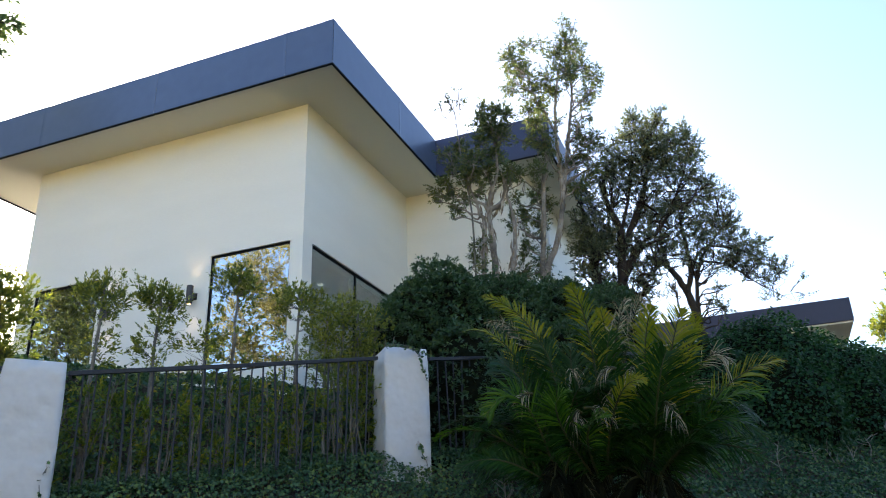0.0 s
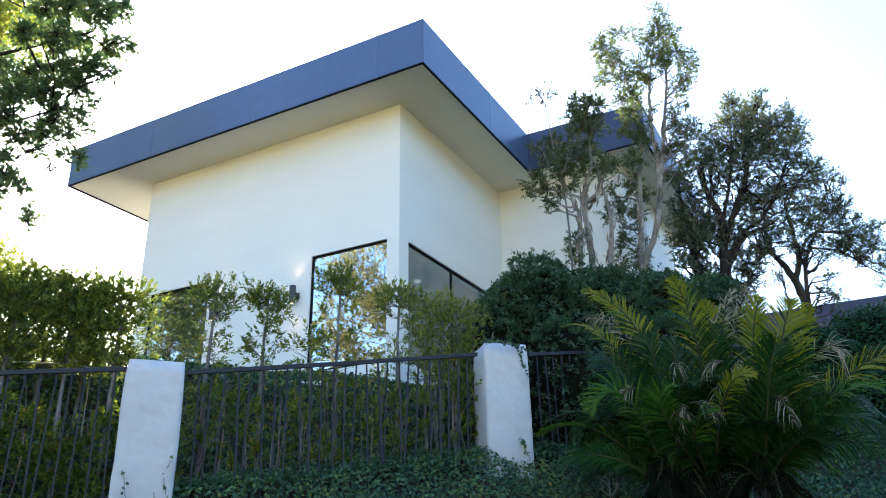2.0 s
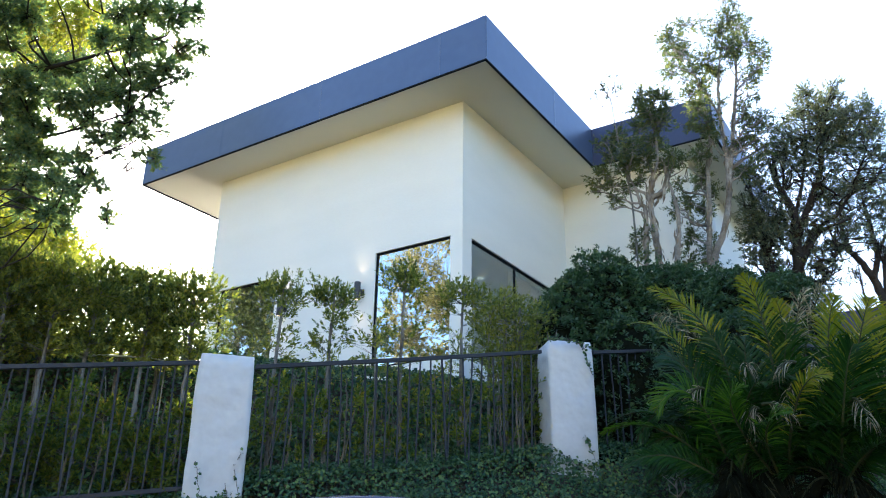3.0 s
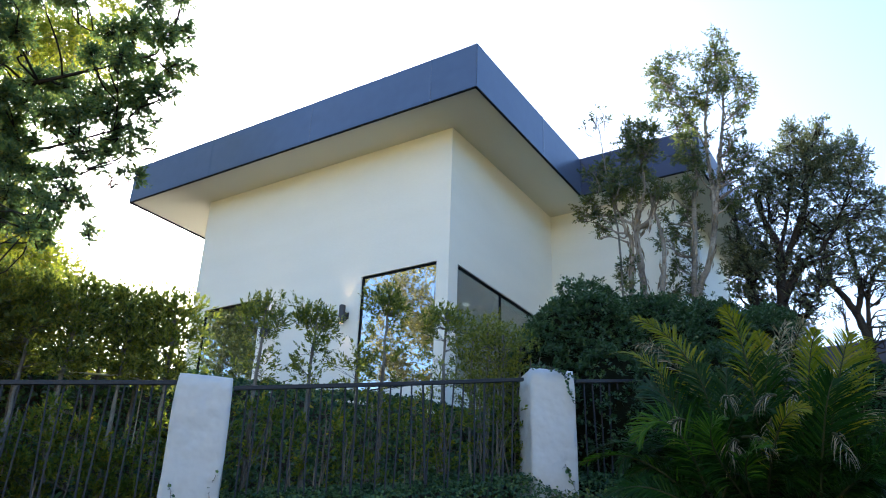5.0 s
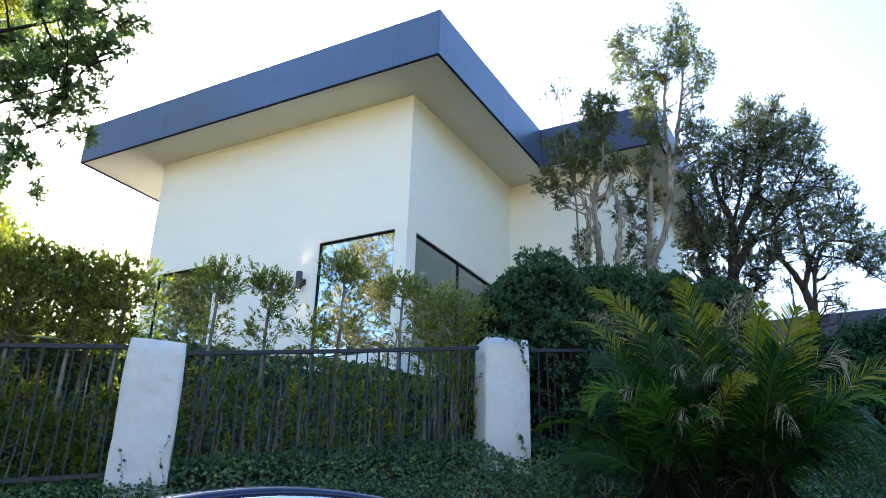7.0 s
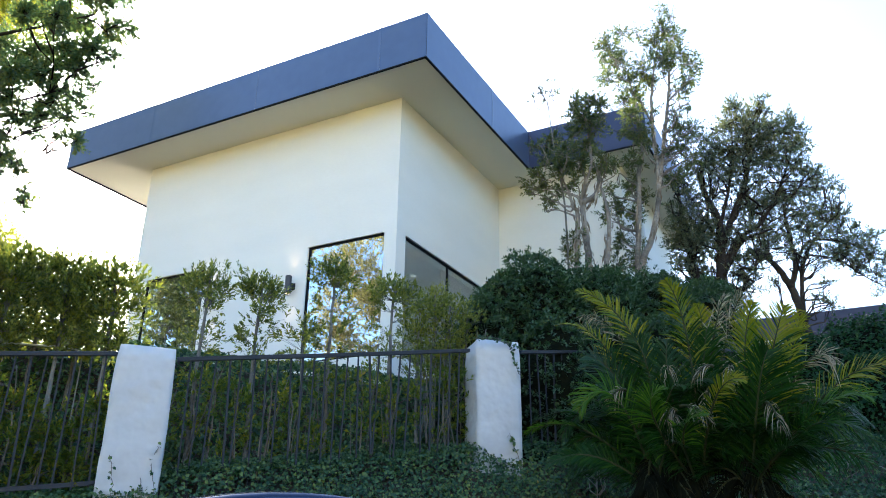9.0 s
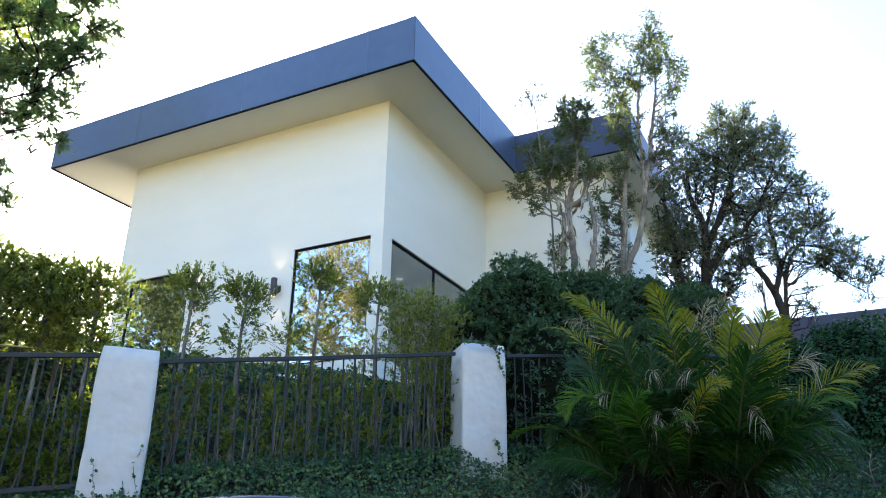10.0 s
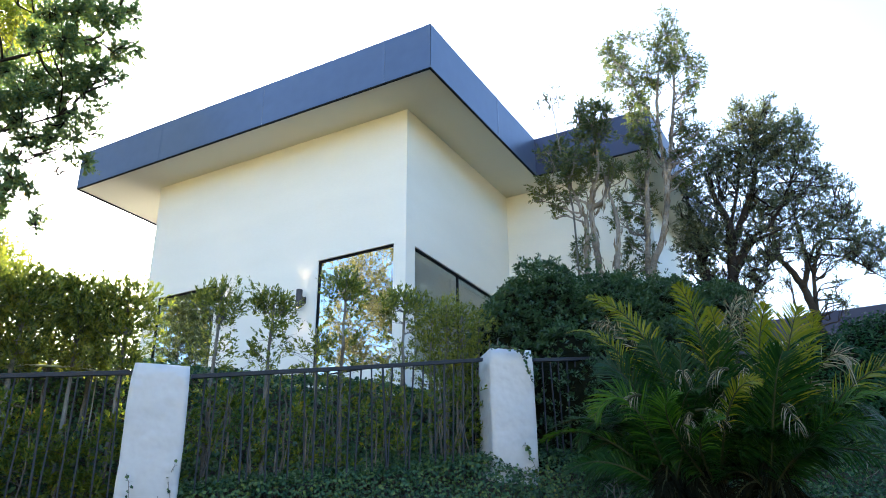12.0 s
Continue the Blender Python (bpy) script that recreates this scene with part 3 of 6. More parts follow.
def fascia_run(a, b, out, metal=FASCIA, first=2.56, pitch=2.56):
    """Folded metal panels along one roof edge from a to b, with joints; out is the way they face."""
    a, b, out = Vector(a), Vector(b), Vector(out)
    d, full = (b - a).normalized(), (b - a).length
    cuts = [0.0, *(u for u in (first + pitch * k for k in range(8)) if u < full - 0.3), full]
    for i, (u0, u1) in enumerate(zip(cuts, cuts[1:])):
        bm = bmesh.new()
        p, q = a + d * (u0 + 0.0006), a + d * (u1 - 0.0006)
        rows = [(-0.03, ZS - 0.02), (0.0, ZS - 0.02), (0.0, ZF - 0.004), (-0.006, ZF), (-0.10, ZF + 0.004), (-0.10, ZF - 0.05)]
        lines = []
        for k, along in enumerate((0.0, 0.006, 0.02, 0.12, 0.3, 0.5, 0.7, 0.88, 0.98, 0.994, 1.0)):
            e = p.lerp(q, along)
            dent = 0.003 * math.sin(0.9 * k + 1.7 * i) + (0.0035 if k in (0, 10) else 0.0025 if k in (1, 9) else 0.0)
            lines.append([bm.verts.new((e.x + out.x * (o + (dent if 0 < r < 3 else 0)), e.y + out.y * (o + (dent if 0 < r < 3 else 0)), z)) for r, (o, z) in enumerate(rows)])
        for l0, l1 in zip(lines, lines[1:]):
            for r in range(len(rows) - 1):
                bm.faces.new((l0[r], l1[r], l1[r + 1], l0[r + 1]))
        bmesh.ops.recalc_face_normals(bm, faces=bm.faces)
        part("fascia_panel", bm, metal, house)
        bm = bmesh.new()
        e0, e1 = a + d * (u0 + 0.002), a + d * (u1 - 0.002)
        ps = [(e0 - out * 0.035), (e1 - out * 0.035), (e1 + out * 0.006), (e0 + out * 0.006)]
        lo, hi = [bm.verts.new((v.x, v.y, ZS - 0.036)) for v in ps], [bm.verts.new((v.x, v.y, ZS - 0.018)) for v in ps]
        bm.faces.new(lo), bm.faces.new(hi)
        for k in range(4):
            bm.faces.new((lo[k], lo[(k + 1) % 4], hi[(k + 1) % 4], hi[k]))
        bmesh.ops.recalc_face_normals(bm, faces=bm.faces)
        part("drip_edge", bm, TRIM, house, "black drip edge")


fascia_run((1.0, -0.905, 0), (-7.72, -0.905, 0), (0, -1, 0), first=0.90, pitch=2.69)
fascia_run((1.0, -0.905, 0), (1.0, 3.46, 0), (1, 0, 0))
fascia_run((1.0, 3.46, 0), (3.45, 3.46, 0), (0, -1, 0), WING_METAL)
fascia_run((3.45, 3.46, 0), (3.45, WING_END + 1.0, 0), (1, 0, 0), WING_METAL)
fascia_run((-7.72, -0.905, 0), (-7.72, WING_END + 1.0, 0), (-1, 0, 0))
fascia_run((-7.72, WING_END + 1.0, 0), (3.45, WING_END + 1.0, 0), (0, 1, 0))


def window(u0, u1, z0, z1, place, glass, posts=()):
    """A dark metal window set in an opening: frame, uprights and panes."""
    win = hang("window", bpy.data.meshes.new("window"), None, house)
    bm = bmesh.new()

    def bar(a, b, lo, hi, d0=0.03, d1=0.075):
        p, q = place(a, d0, lo), place(b, d1, hi)
        box(bm, min(p[0], q[0]), max(p[0], q[0]), min(p[1], q[1]), max(p[1], q[1]), lo, hi)

    w = 0.032
    bar(u0, u0 + w, z0, z1)
    bar(u1 - w * 0.5, u1, z0, z1)
    bar(u0 + w, u1 - w * 0.5, z1 - w, z1)
    bar(u0 + w, u1 - w * 0.5, z0, z0 + w)
    me = win.data
    bm.to_mesh(me)
    bm.free()
    me.materials.append(TRIM)
    tagged(win, "black metal window frame with large panes")
    cuts = [u0 + w, *posts, u1 - w * 0.5]
    for p in posts:
        bm = bmesh.new()
        a, b = place(p - 0.02, 0.034, 0), place(p + 0.02, 0.073, 0)
        box(bm, min(a[0], b[0]), max(a[0], b[0]), min(a[1], b[1]), max(a[1], b[1]), z0 + w, z1 - w)
        part("mullion", bm, TRIM, win)
    for a, b in zip(cuts, cuts[1:]):
        bm = bmesh.new()
        p, q = place(a + (0.02 if a in posts else 0), 0.050, 0), place(b - (0.02 if b in posts else 0), 0.060, 0)
        box(bm, min(p[0], q[0]), max(p[0], q[0]), min(p[1], q[1]), max(p[1], q[1]), z0 + w, z1 - w)
        pane = part("pane", bm, glass, win)
        pane.visible_shadow = False
    return win


window(-5.80, -4.22, 4.66, ZW, front, WIN_FRONT)
window(-1.815, -0.24, 4.66, ZW, front, WIN_FRONT)
window(0.29, 3.35, 4.66, ZW, side, WIN_SIDE, posts=(1.88,))
window(5.6, 7.6, 4.7, 6.9, lambda u, d, z: (2.72 - d, u, z), WIN_FRONT)

# rooms behind the glass
part("floor_slab", boxed(-5.88, -0.28, 0.28, 8.0, 4.45, 4.6), FLOORING, house)
part("inside_ceiling", boxed(-5.88, -0.28, 0.28, 8.0, 6.90, 7.0), INSIDE, house)
part("inside_wall", boxed(-5.88, -0.28, 7.6, 7.8, 4.6, 6.9), INSIDE, house)
part("inside_wall", boxed(-3.2, -3.05, 0.28, 7.6, 4.6, 6.9), INSIDE, house)
part("blind", boxed(-0.225, -0.205, 1.93, 3.32, 4.70, 6.72), BLIND, house, "brown roller blind behind the glass")
bm = bmesh.new()
bmesh.ops.create_circle(bm, cap_ends=False, segments=20, radius=0.06, matrix=pose(-1.1, 2.43, 6.89))
edges = list(bm.edges)
out = bmesh.ops.extrude_edge_only(bm, edges=edges)
bmesh.ops.scale(bm, vec=(0.66, 0.66, 1), space=pose(1.1, -2.43, 0), verts=[g for g in out["geom"] if isinstance(g, bmesh.types.BMVert)])
part("recessed_light", bm, COOL, house, "small round white recessed ceiling light")

# downpipe at the side of the wing
bm = bmesh.new()
tube(bm, [(2.80, 5.3, 4.3), (2.80, 5.3, 9.28)], [0.045, 0.045], 10)
part("downpipe", bm, PIPE, house, "white downpipe", smooth=True)


def sconce(x, z):
    """An up-and-down wall lamp: a tube on an arm from a plate."""
    ob = thing("wall_lamp", (x, -0.1, z), "dark bronze cylinder wall lamp shining up and down the stucco", "lamp")
    bm = bmesh.new()
    tube(bm, [(x, -0.135, z - 0.16), (x, -0.135, z - 0.155), (x, -0.135, z + 0.155), (x, -0.135, z + 0.16)], [0.05, 0.056, 0.056, 0.05], 20)
    part("shade", bm, LAMP_METAL, ob, smooth=False)
    part("arm", boxed(x - 0.03, x + 0.03, -0.082, -0.012, z - 0.05, z + 0.05, bevel=0.004), LAMP_METAL, ob)
    part("wall_plate", boxed(x - 0.05, x + 0.05, -0.012, 0.0, z - 0.06, z + 0.06, bevel=0.003), LAMP_METAL, ob)
    for end, turn in ((-1, 0), (1, 180)):
        bm = bmesh.new()
        bmesh.ops.create_circle(bm, cap_ends=True, segments=16, radius=0.036, matrix=pose(x, -0.135, z + end * 0.1625))
        part("bulb", bm, WARM, ob, "glowing warm bulb")
        data = bpy.data.lights.new("wall_lamp_light", "SPOT")
        data.energy, data.color, data.spot_size, data.spot_blend, data.shadow_soft_size = 1.7, (1.0, 0.66, 0.36), radians(75), 0.7, 0.03
        lamp = new("wall_lamp_light", data)
        lamp.matrix_world = pose(x, -0.13, z + end * 0.175, turn, 0, 0)
    return ob


sconce(-2.08, 6.05)
sconce(-3.93, 6.05)

# the second building, up the slope behind
shed = thing("rear_building", (5.0, 14.0, 5.2), "low building with a dark flat metal eave behind the bushes", "building")
part("wall", boxed(-1.0, 7.9, 13.9, 20.0, 4.4, 7.42), STUCCO, shed)
part("soffit", boxed(-2.0, 9.10, 12.60, 21.0, 7.42, 7.47), SOFFIT, shed)
part("roof", boxed(-2.02, 9.14, 12.55, 21.05, 7.47, 8.10, bevel=0.01), EAVE, shed, "dark metal eave")

# ---------------------------------------------------------------- pillars and fence
FENCE_C = 7.10


def stucco_pillar(s, c, w, top, bottom, turn, seed):
    """A hand-trowelled square pillar, soft-edged, rough and slightly wider at the foot."""
    x, y = to_xy(s, c)
    ob = thing("stucco_pillar", (x, y, bottom), "hand-trowelled white limewashed stucco pillar of the fence", "pillar", "fence pillars")
    bm = bmesh.new()
    bmesh.ops.create_cube(bm, size=1)
    bmesh.ops.subdivide_edges(bm, edges=list(bm.edges), cuts=9, use_grid_fill=True)
    h, rnd = top - bottom, noise
    for v in bm.verts:
        p = Vector((v.co.x * 2, v.co.y * 2, v.co.z * 2))
        q = Vector((p.x, p.y, 0))
        m = max(abs(p.x), abs(p.y))
        rad = q.length
        if m > 0.55 and rad > 0:                       # soften the upright edges
            lim = 1.0 + 0.12 * (1 - min(abs(p.x), abs(p.y)) / max(m, 1e-6)) if rad > 1.2 else 1.0
            q *= min(1.0, (1.385 * lim) / rad) if rad > 1.385 else 1.0
        z = (p.z + 1) / 2
        edge = max(0.0, z - 0.93) / 0.07
        k = (w / 2) * (1.0 + 0.03 * (1 - z)) * (1 - 0.05 * edge * edge * (1 if m > 0.8 else 0))
        co = Vector((q.x * k, q.y * k, z * h - 0.02 * edge * (1 if m > 0.8 else 0)))
        n1 = rnd.noise_vector(Vector((co.x * 2.2 + seed, co.y * 2.2, co.z * 2.2)))
        n2 = rnd.noise_vector(Vector((co.x * 7 + seed, co.y * 7, co.z * 7)))
        v.co = co + Vector((n1.x, n1.y, n1.z * 0.3)) * 0.008 + Vector((n2.x, n2.y, n2.z * 0.4)) * 0.006
    bm.transform(Matrix.Translation((x, y, bottom)) @ Matrix.Rotation(radians(turn), 4, "Z"))
    part("shaft", bm, PILLAR, ob, smooth=True)
    return ob


stucco_pillar(0.87, 7.23, 0.478, 3.325, 1.9, 47.5, 3.0)
stucco_pillar(4.41, 7.22, 0.482, 3.87, 2.0, 43.0, 11.0)

fence = thing("fence", (*to_xy(2.5, FENCE_C), 2.4), "dark weathered metal picket fence with a flat top rail", "fence")


def fence_run(s0, s1, z0, z1, drop, seed, foot_rail=True):
    """One bay: top rail, foot rail and upright pickets between them."""
    rng = np.random.default_rng(seed)
    n = max(2, round((s1 - s0) / 0.112))

    def slanted(name, lift, hw, hh):
        bm = bmesh.new()
        ring = []
        for s, z in ((s0, z0), ((s0 + s1) / 2, (z0 + z1) / 2 - 0.006), (s1, z1)):
            ring.append([bm.verts.new((*to_xy(s, FENCE_C + a), z + lift + b)) for a, b in ((-hw, -hh), (-hw, hh * 0.8), (-hw * 0.8, hh), (hw * 0.8, hh), (hw, hh * 0.8), (hw, -hh))])
        for r0, r1 in zip(ring, ring[1:]):
            for i in range(6):
                bm.faces.new((r0[i], r0[(i + 1) % 6], r1[(i + 1) % 6], r1[i]))
        bm.faces.new(ring[0]), bm.faces.new(ring[-1])
        bmesh.ops.recalc_face_normals(bm, faces=bm.faces)
        part(name, bm, RAIL, fence)

    slanted("top_rail", 0.0, 0.024, 0.018)
    if foot_rail:
        slanted("foot_rail", -drop + 0.04, 0.018, 0.018)
    picket, post = bpy.data.meshes.new("picket"), bpy.data.meshes.new("post")
    for me, w in ((picket, 0.0068), (post, 0.0090)):
        bm = boxed(-w, w, -w, w, -drop, -0.02, bevel=0.002)
        bm.to_mesh(me)
        bm.free()
        me.materials.append(FENCE)
    for i in range(1, n):
        u = i / n
        s = s0 + (s1 - s0) * u + rng.uniform(-0.008, 0.008)
        m = Matrix.Translation((*to_xy(s, FENCE_C), z0 + (z1 - z0) * u)) @ Matrix.Rotation(radians(56), 4, "Z") @ Euler((rng.normal() * 0.015, rng.normal() * 0.032, 0)).to_matrix().to_4x4()
        hang("post" if i % 6 == 4 else "picket", post if i % 6 == 4 else picket, None, fence, m)


fence_run(1.10, 4.05, 3.245, 3.722, 1.25, 5, False)
fence_run(-5.2, 0.64, 2.48, 3.235, 1.10, 6)
fence_run(4.70, 8.4, 3.79, 4.31, 1.25, 7, False)

# ---------------------------------------------------------------- ivy and ground cover
def scatter(name, label, s0, s1, c0, c1, density, leaf, seed, long=0.062, shape=IVY_LEAF, wide=1.0, lift=0.03, hump=0.07, tilt=0.55):
    """Leaves lying on the bank, thick enough to hide the soil."""
    rng = np.random.default_rng(seed)
    n = int((s1 - s0) * (c1 - c0) * density)
    s, c = rng.uniform(s0, s1, n), rng.uniform(c0, c1, n)
    x, y = to_xy(s, c)
    wave = np.array([noise.noise(Vector((a * 1.7, b * 1.7, 3.1))) for a, b in zip(s, c)])
    z = land(s, c) + lift + 0.12 * step(c, 6.8, 7.1) * (1 - step(c, 7.3, 7.8)) * step(s, 0.3, 1.3) + hump * np.clip(wave + 0.35, 0, 1.2) + rng.random(n) ** 2 * 0.07
    e = 0.05
    ds, dc = (land(s + e, c) - land(s - e, c)) / (2 * e), np.clip((land(s, c + e) - land(s, c - e)) / (2 * e), -2, 2)
    nrm = unit(np.stack([-ds * ALONG.x - dc * ACROSS.x, -ds * ALONG.y - dc * ACROSS.y, np.ones(n)], -1))
    up = unit(nrm + rng.normal(size=(n, 3)) * tilt)
    way = unit(np.cross(up, rng.normal(size=(n, 3))) + np.array([0, 0, -0.35]))
    me = leaves(name, np.stack([x, y, z], -1), way, up, long * rng.uniform(0.5, 1.3, n), wide, shape)
    ob = hang(name, me, leaf, None)
    return tagged(ob, label, "ground cover", kind="stuff")


scatter("ivy", "dense dark green ivy covering the bank below the fence", -2.0, 6.0, 5.62, 7.7, 4800, IVY, 21, long=0.027)
scatter("ivy", "dense dark green ivy covering the bank beside the kerb", 6.0, 19.0, 5.64, 8.6, 1200, IVY, 22, long=0.037)
# second layer of leaves in a darker tint, putting the bank's shade into colour
scatter("shade_ivy", "darker ivy leaves mixed in for the shade on the bank", 6.0, 19.0, 5.70, 8.6, 800, CLIMBER, 24, long=0.037)
scatter("ivy", "dark ivy on the slope behind the fence", -4.5, 7.0, 7.5, 10.2, 1650, IVY, 23, long=0.042, hump=0.10, tilt=1.0)

# ---------------------------------------------------------------- shrubs and hedges
def leafy_shrub(s, c, top, seed, label, group, heads, loose, leaf, stem=0.022, low=0.9, reach=0.26, long=0.054, wide=0.42, companions=0, head_shoots=44, down=0.0, bark=GREY_BARK):
    """A shrub on a thin stem: shoots fill the heads (ds, dc, below top, radius, height), and loose branchlets stand out further down."""
    rng = np.random.default_rng(seed)
    x, y = to_xy(s, c)
    z = float(land(s, c)) - 0.05
    ob = thing("shrub", (x, y, z), label, "shrub", group)
    bm = bmesh.new()
    axis = smooth_line([(x, y, z), (x + rng.normal() * 0.03, y + rng.normal() * 0.03, z + (top - z) * 0.5), (x + rng.normal() * 0.02, y, top - 0.15)], 16)
    axis[1:-1] += rng.normal(size=(14, 3)) * 0.004
    tube(bm, axis, np.linspace(stem, stem * 0.4, 16), 7, 0.12, rng)
    for _ in range(companions):
        a = np.array([x + rng.normal() * 0.10, y + rng.normal() * 0.08, z])
        b = a + np.array([rng.normal() * 0.16, rng.normal() * 0.06, (top - z) * rng.uniform(0.6, 0.95)])
        tube(bm, smooth_line([a, (a + b) / 2 + rng.normal(size=3) * 0.03, b], 9), np.linspace(stem * rng.uniform(0.4, 0.7), stem * 0.25, 9), 6, 0.1, rng)
    base, way, a0, b0 = [], [], [], []
    for ds, dc, below, r, tall in heads:
        mid = np.array([x + ALONG.x * ds + ACROSS.x * dc, y + ALONG.y * ds + ACROSS.y * dc, top - below])
        d = unit(rng.normal(size=(head_shoots, 3))) * rng.random((head_shoots, 1)) ** 0.45
        p = mid + d * np.array([r, r, tall]) - np.array([0, 0, 0.06])
        base.append(p)
        way.append(unit(d * 0.7 + rng.normal(size=d.shape) * 0.35 + np.array([0, 0, 0.75 - down])))
        root = axis[np.abs(axis[None, :, 2] - (p[:, None, 2] - 0.07)).argmin(1)]
        a0.append(root)
        b0.append(p)
    for _ in range(loose):
        i = int(np.abs(axis[:, 2] - (top - rng.uniform(0.3, low))).argmin())
        turn = rng.uniform(0, 6.3)
        d = np.array([math.cos(turn), math.sin(turn), rng.uniform(-0.15, 0.7)]) * rng.uniform(0.10, reach)
        ends = axis[i] + d[None] * np.array([[1.0], [0.72], [0.9]]) + rng.normal(size=(3, 3)) * 0.025
        base.append(ends)
        way.append(unit(unit(d)[None] * 0.7 + rng.normal(size=(3, 3)) * 0.45 + np.array([0, 0, 0.45])))
        a0.append(np.repeat(axis[i][None], 3, 0))
        b0.append(ends)
    base, way = np.vstack(base), np.vstack(way)
    part("trunk", bm, bark, ob, smooth=True)
    tagged(hang("twig", sticks("twig", np.vstack(a0)[::3], np.vstack(b0)[::3], 0.0028, 0.0012), bark, ob), kind="stuff")
    hang("crown", leaves("crown", *shoots(base, way, rng.uniform(0.06, 0.14, len(base)), rng, long, 9, 0.75), wide), leaf, ob)
    return ob


SLIM = "slender clipped shrub with yellow-green leaves behind the fence"
for i, (s, top, r, loose, low) in enumerate(((1.37, 4.43, 0.18, 42, 1.15), (1.92, 4.46, 0.17, 54, 1.2), (2.69, 4.78, 0.18, 52, 1.4), (3.37, 4.70, 0.18, 46, 1.15))):
    heads = [(0.0, 0.0, 0.20, r * 0.75, 0.13), (-0.14, 0.0, 0.26, r * 0.62, 0.13), (0.13, 0.03, 0.27, r * 0.62, 0.13)]
    leafy_shrub(s, 7.62, top, 50 + i, SLIM, "shrubs behind the fence", heads, loose, SHRUB_LEAF, low=low, reach=0.24, head_shoots=46, long=0.049, stem=0.027)
leafy_shrub(2.41, 7.62, 4.16, 58, "thin straggling shrub with sparse leaves behind the fence", "shrubs behind the fence", [(0.0, 0.0, 0.2, 0.10, 0.14)], 20, SHRUB_LEAF, stem=0.016, low=0.85, reach=0.26, head_shoots=12)
for i, (s, top, r) in enumerate(((3.82, 4.66, 0.20), (4.02, 4.75, 0.20), (4.22, 4.72, 0.22), (4.46, 4.62, 0.20))):
    leafy_shrub(s, 7.85, top, 70 + i, "bushy shrub with olive leaves between the fence and the hedge", "shrubs behind the fence",
                [(0.0, 0.0, 0.24, r, 0.20), (-0.06, 0.05, 0.55, r, 0.24), (0.06, 0.0, 0.90, r, 0.28)], 22, SHRUB_LEAF, low=1.3, head_shoots=58, long=0.048, companions=2)
for i in range(12):                                   # the clipped row further down the street: bare stems below, thick heads above
    rr = random.Random(80 + i)
    top = 4.44 + 0.03 * rr.uniform(-1, 1)
    leafy_shrub(0.56 - 0.42 * i, 8.05 + 0.10 * (i % 2), top, 90 + i, "clipped yellow-green shrub on a bare stem in a close row", "clipped row of shrubs",
                [(-0.08, 0.0, 0.17, 0.22, 0.15), (0.10, 0.04, 0.18, 0.22, 0.15), (-0.08, 0.05, 0.38, 0.24, 0.16), (0.10, 0.0, 0.40, 0.24, 0.16), (0.0, 0.0, 0.58, 0.24, 0.14)] + [(0.03, 0.0, 0.84, 0.20, 0.15)] * (i < 3),
                48, SHRUB_LEAF, low=1.10, reach=0.36, long=0.056, head_shoots=72, stem=0.026)
for i in range(11):                                   # a second row, closing the gaps
    rr = random.Random(180 + i)
    leafy_shrub(0.32 - 0.36 * i, 8.6, 4.52 + 0.04 * rr.uniform(-1, 1), 190 + i, "clipped yellow-green shrub standing in a close row", "clipped row of shrubs",
                [(0.0, 0.0, 0.22, 0.26, 0.18), (0.0, 0.05, 0.50, 0.26, 0.20), (0.03, 0.0, 0.80, 0.23, 0.16)], 22, SHRUB_LEAF, low=1.1, head_shoots=74, long=0.066, stem=0.024)
for i in range(4):                                    # taller growth at the lower end
    leafy_shrub(-0.95 - 0.42 * i, 8.95, 4.66 + 0.05 * i, 230 + i, "tall yellow-green shrub at the end of the clipped row", "clipped row of shrubs",
                [(0.0, 0.0, 0.2, 0.28, 0.20), (0.0, 0.0, 0.5, 0.30, 0.24), (0.0, 0.0, 0.85, 0.30, 0.24)], 20, SHRUB_LEAF, low=1.4, head_shoots=90, long=0.060)
for i in range(34):                                   # low growth between the pickets
    rr = random.Random(120 + i)
    s = -3.4 + 0.235 * i + rr.uniform(-0.08, 0.08)
    heads = [(rr.uniform(-0.22, 0.22), rr.uniform(-0.12, 0.12), rr.uniform(0.12, 0.85), rr.uniform(0.04, 0.08), rr.uniform(0.05, 0.10)) for _ in range(5 if s > 0.5 else 9)]
    leafy_shrub(s, 7.30 + rr.uniform(0, 0.28), 3.20 + 0.14 * s + rr.uniform(-0.2, 0.12), 150 + i, "low straggling shrub with yellowing leaves behind the fence pickets", "low shrubs behind the pickets",
                heads, 5, LOW_LEAF, stem=rr.uniform(0.008, 0.015), low=0.8, reach=0.2, long=0.050, wide=0.48, companions=rr.choice((1, 1, 2, 2)) if s > 0.5 else 0, head_shoots=8 if s > 0.5 else 14, down=0.3, bark=LOW_BARK)


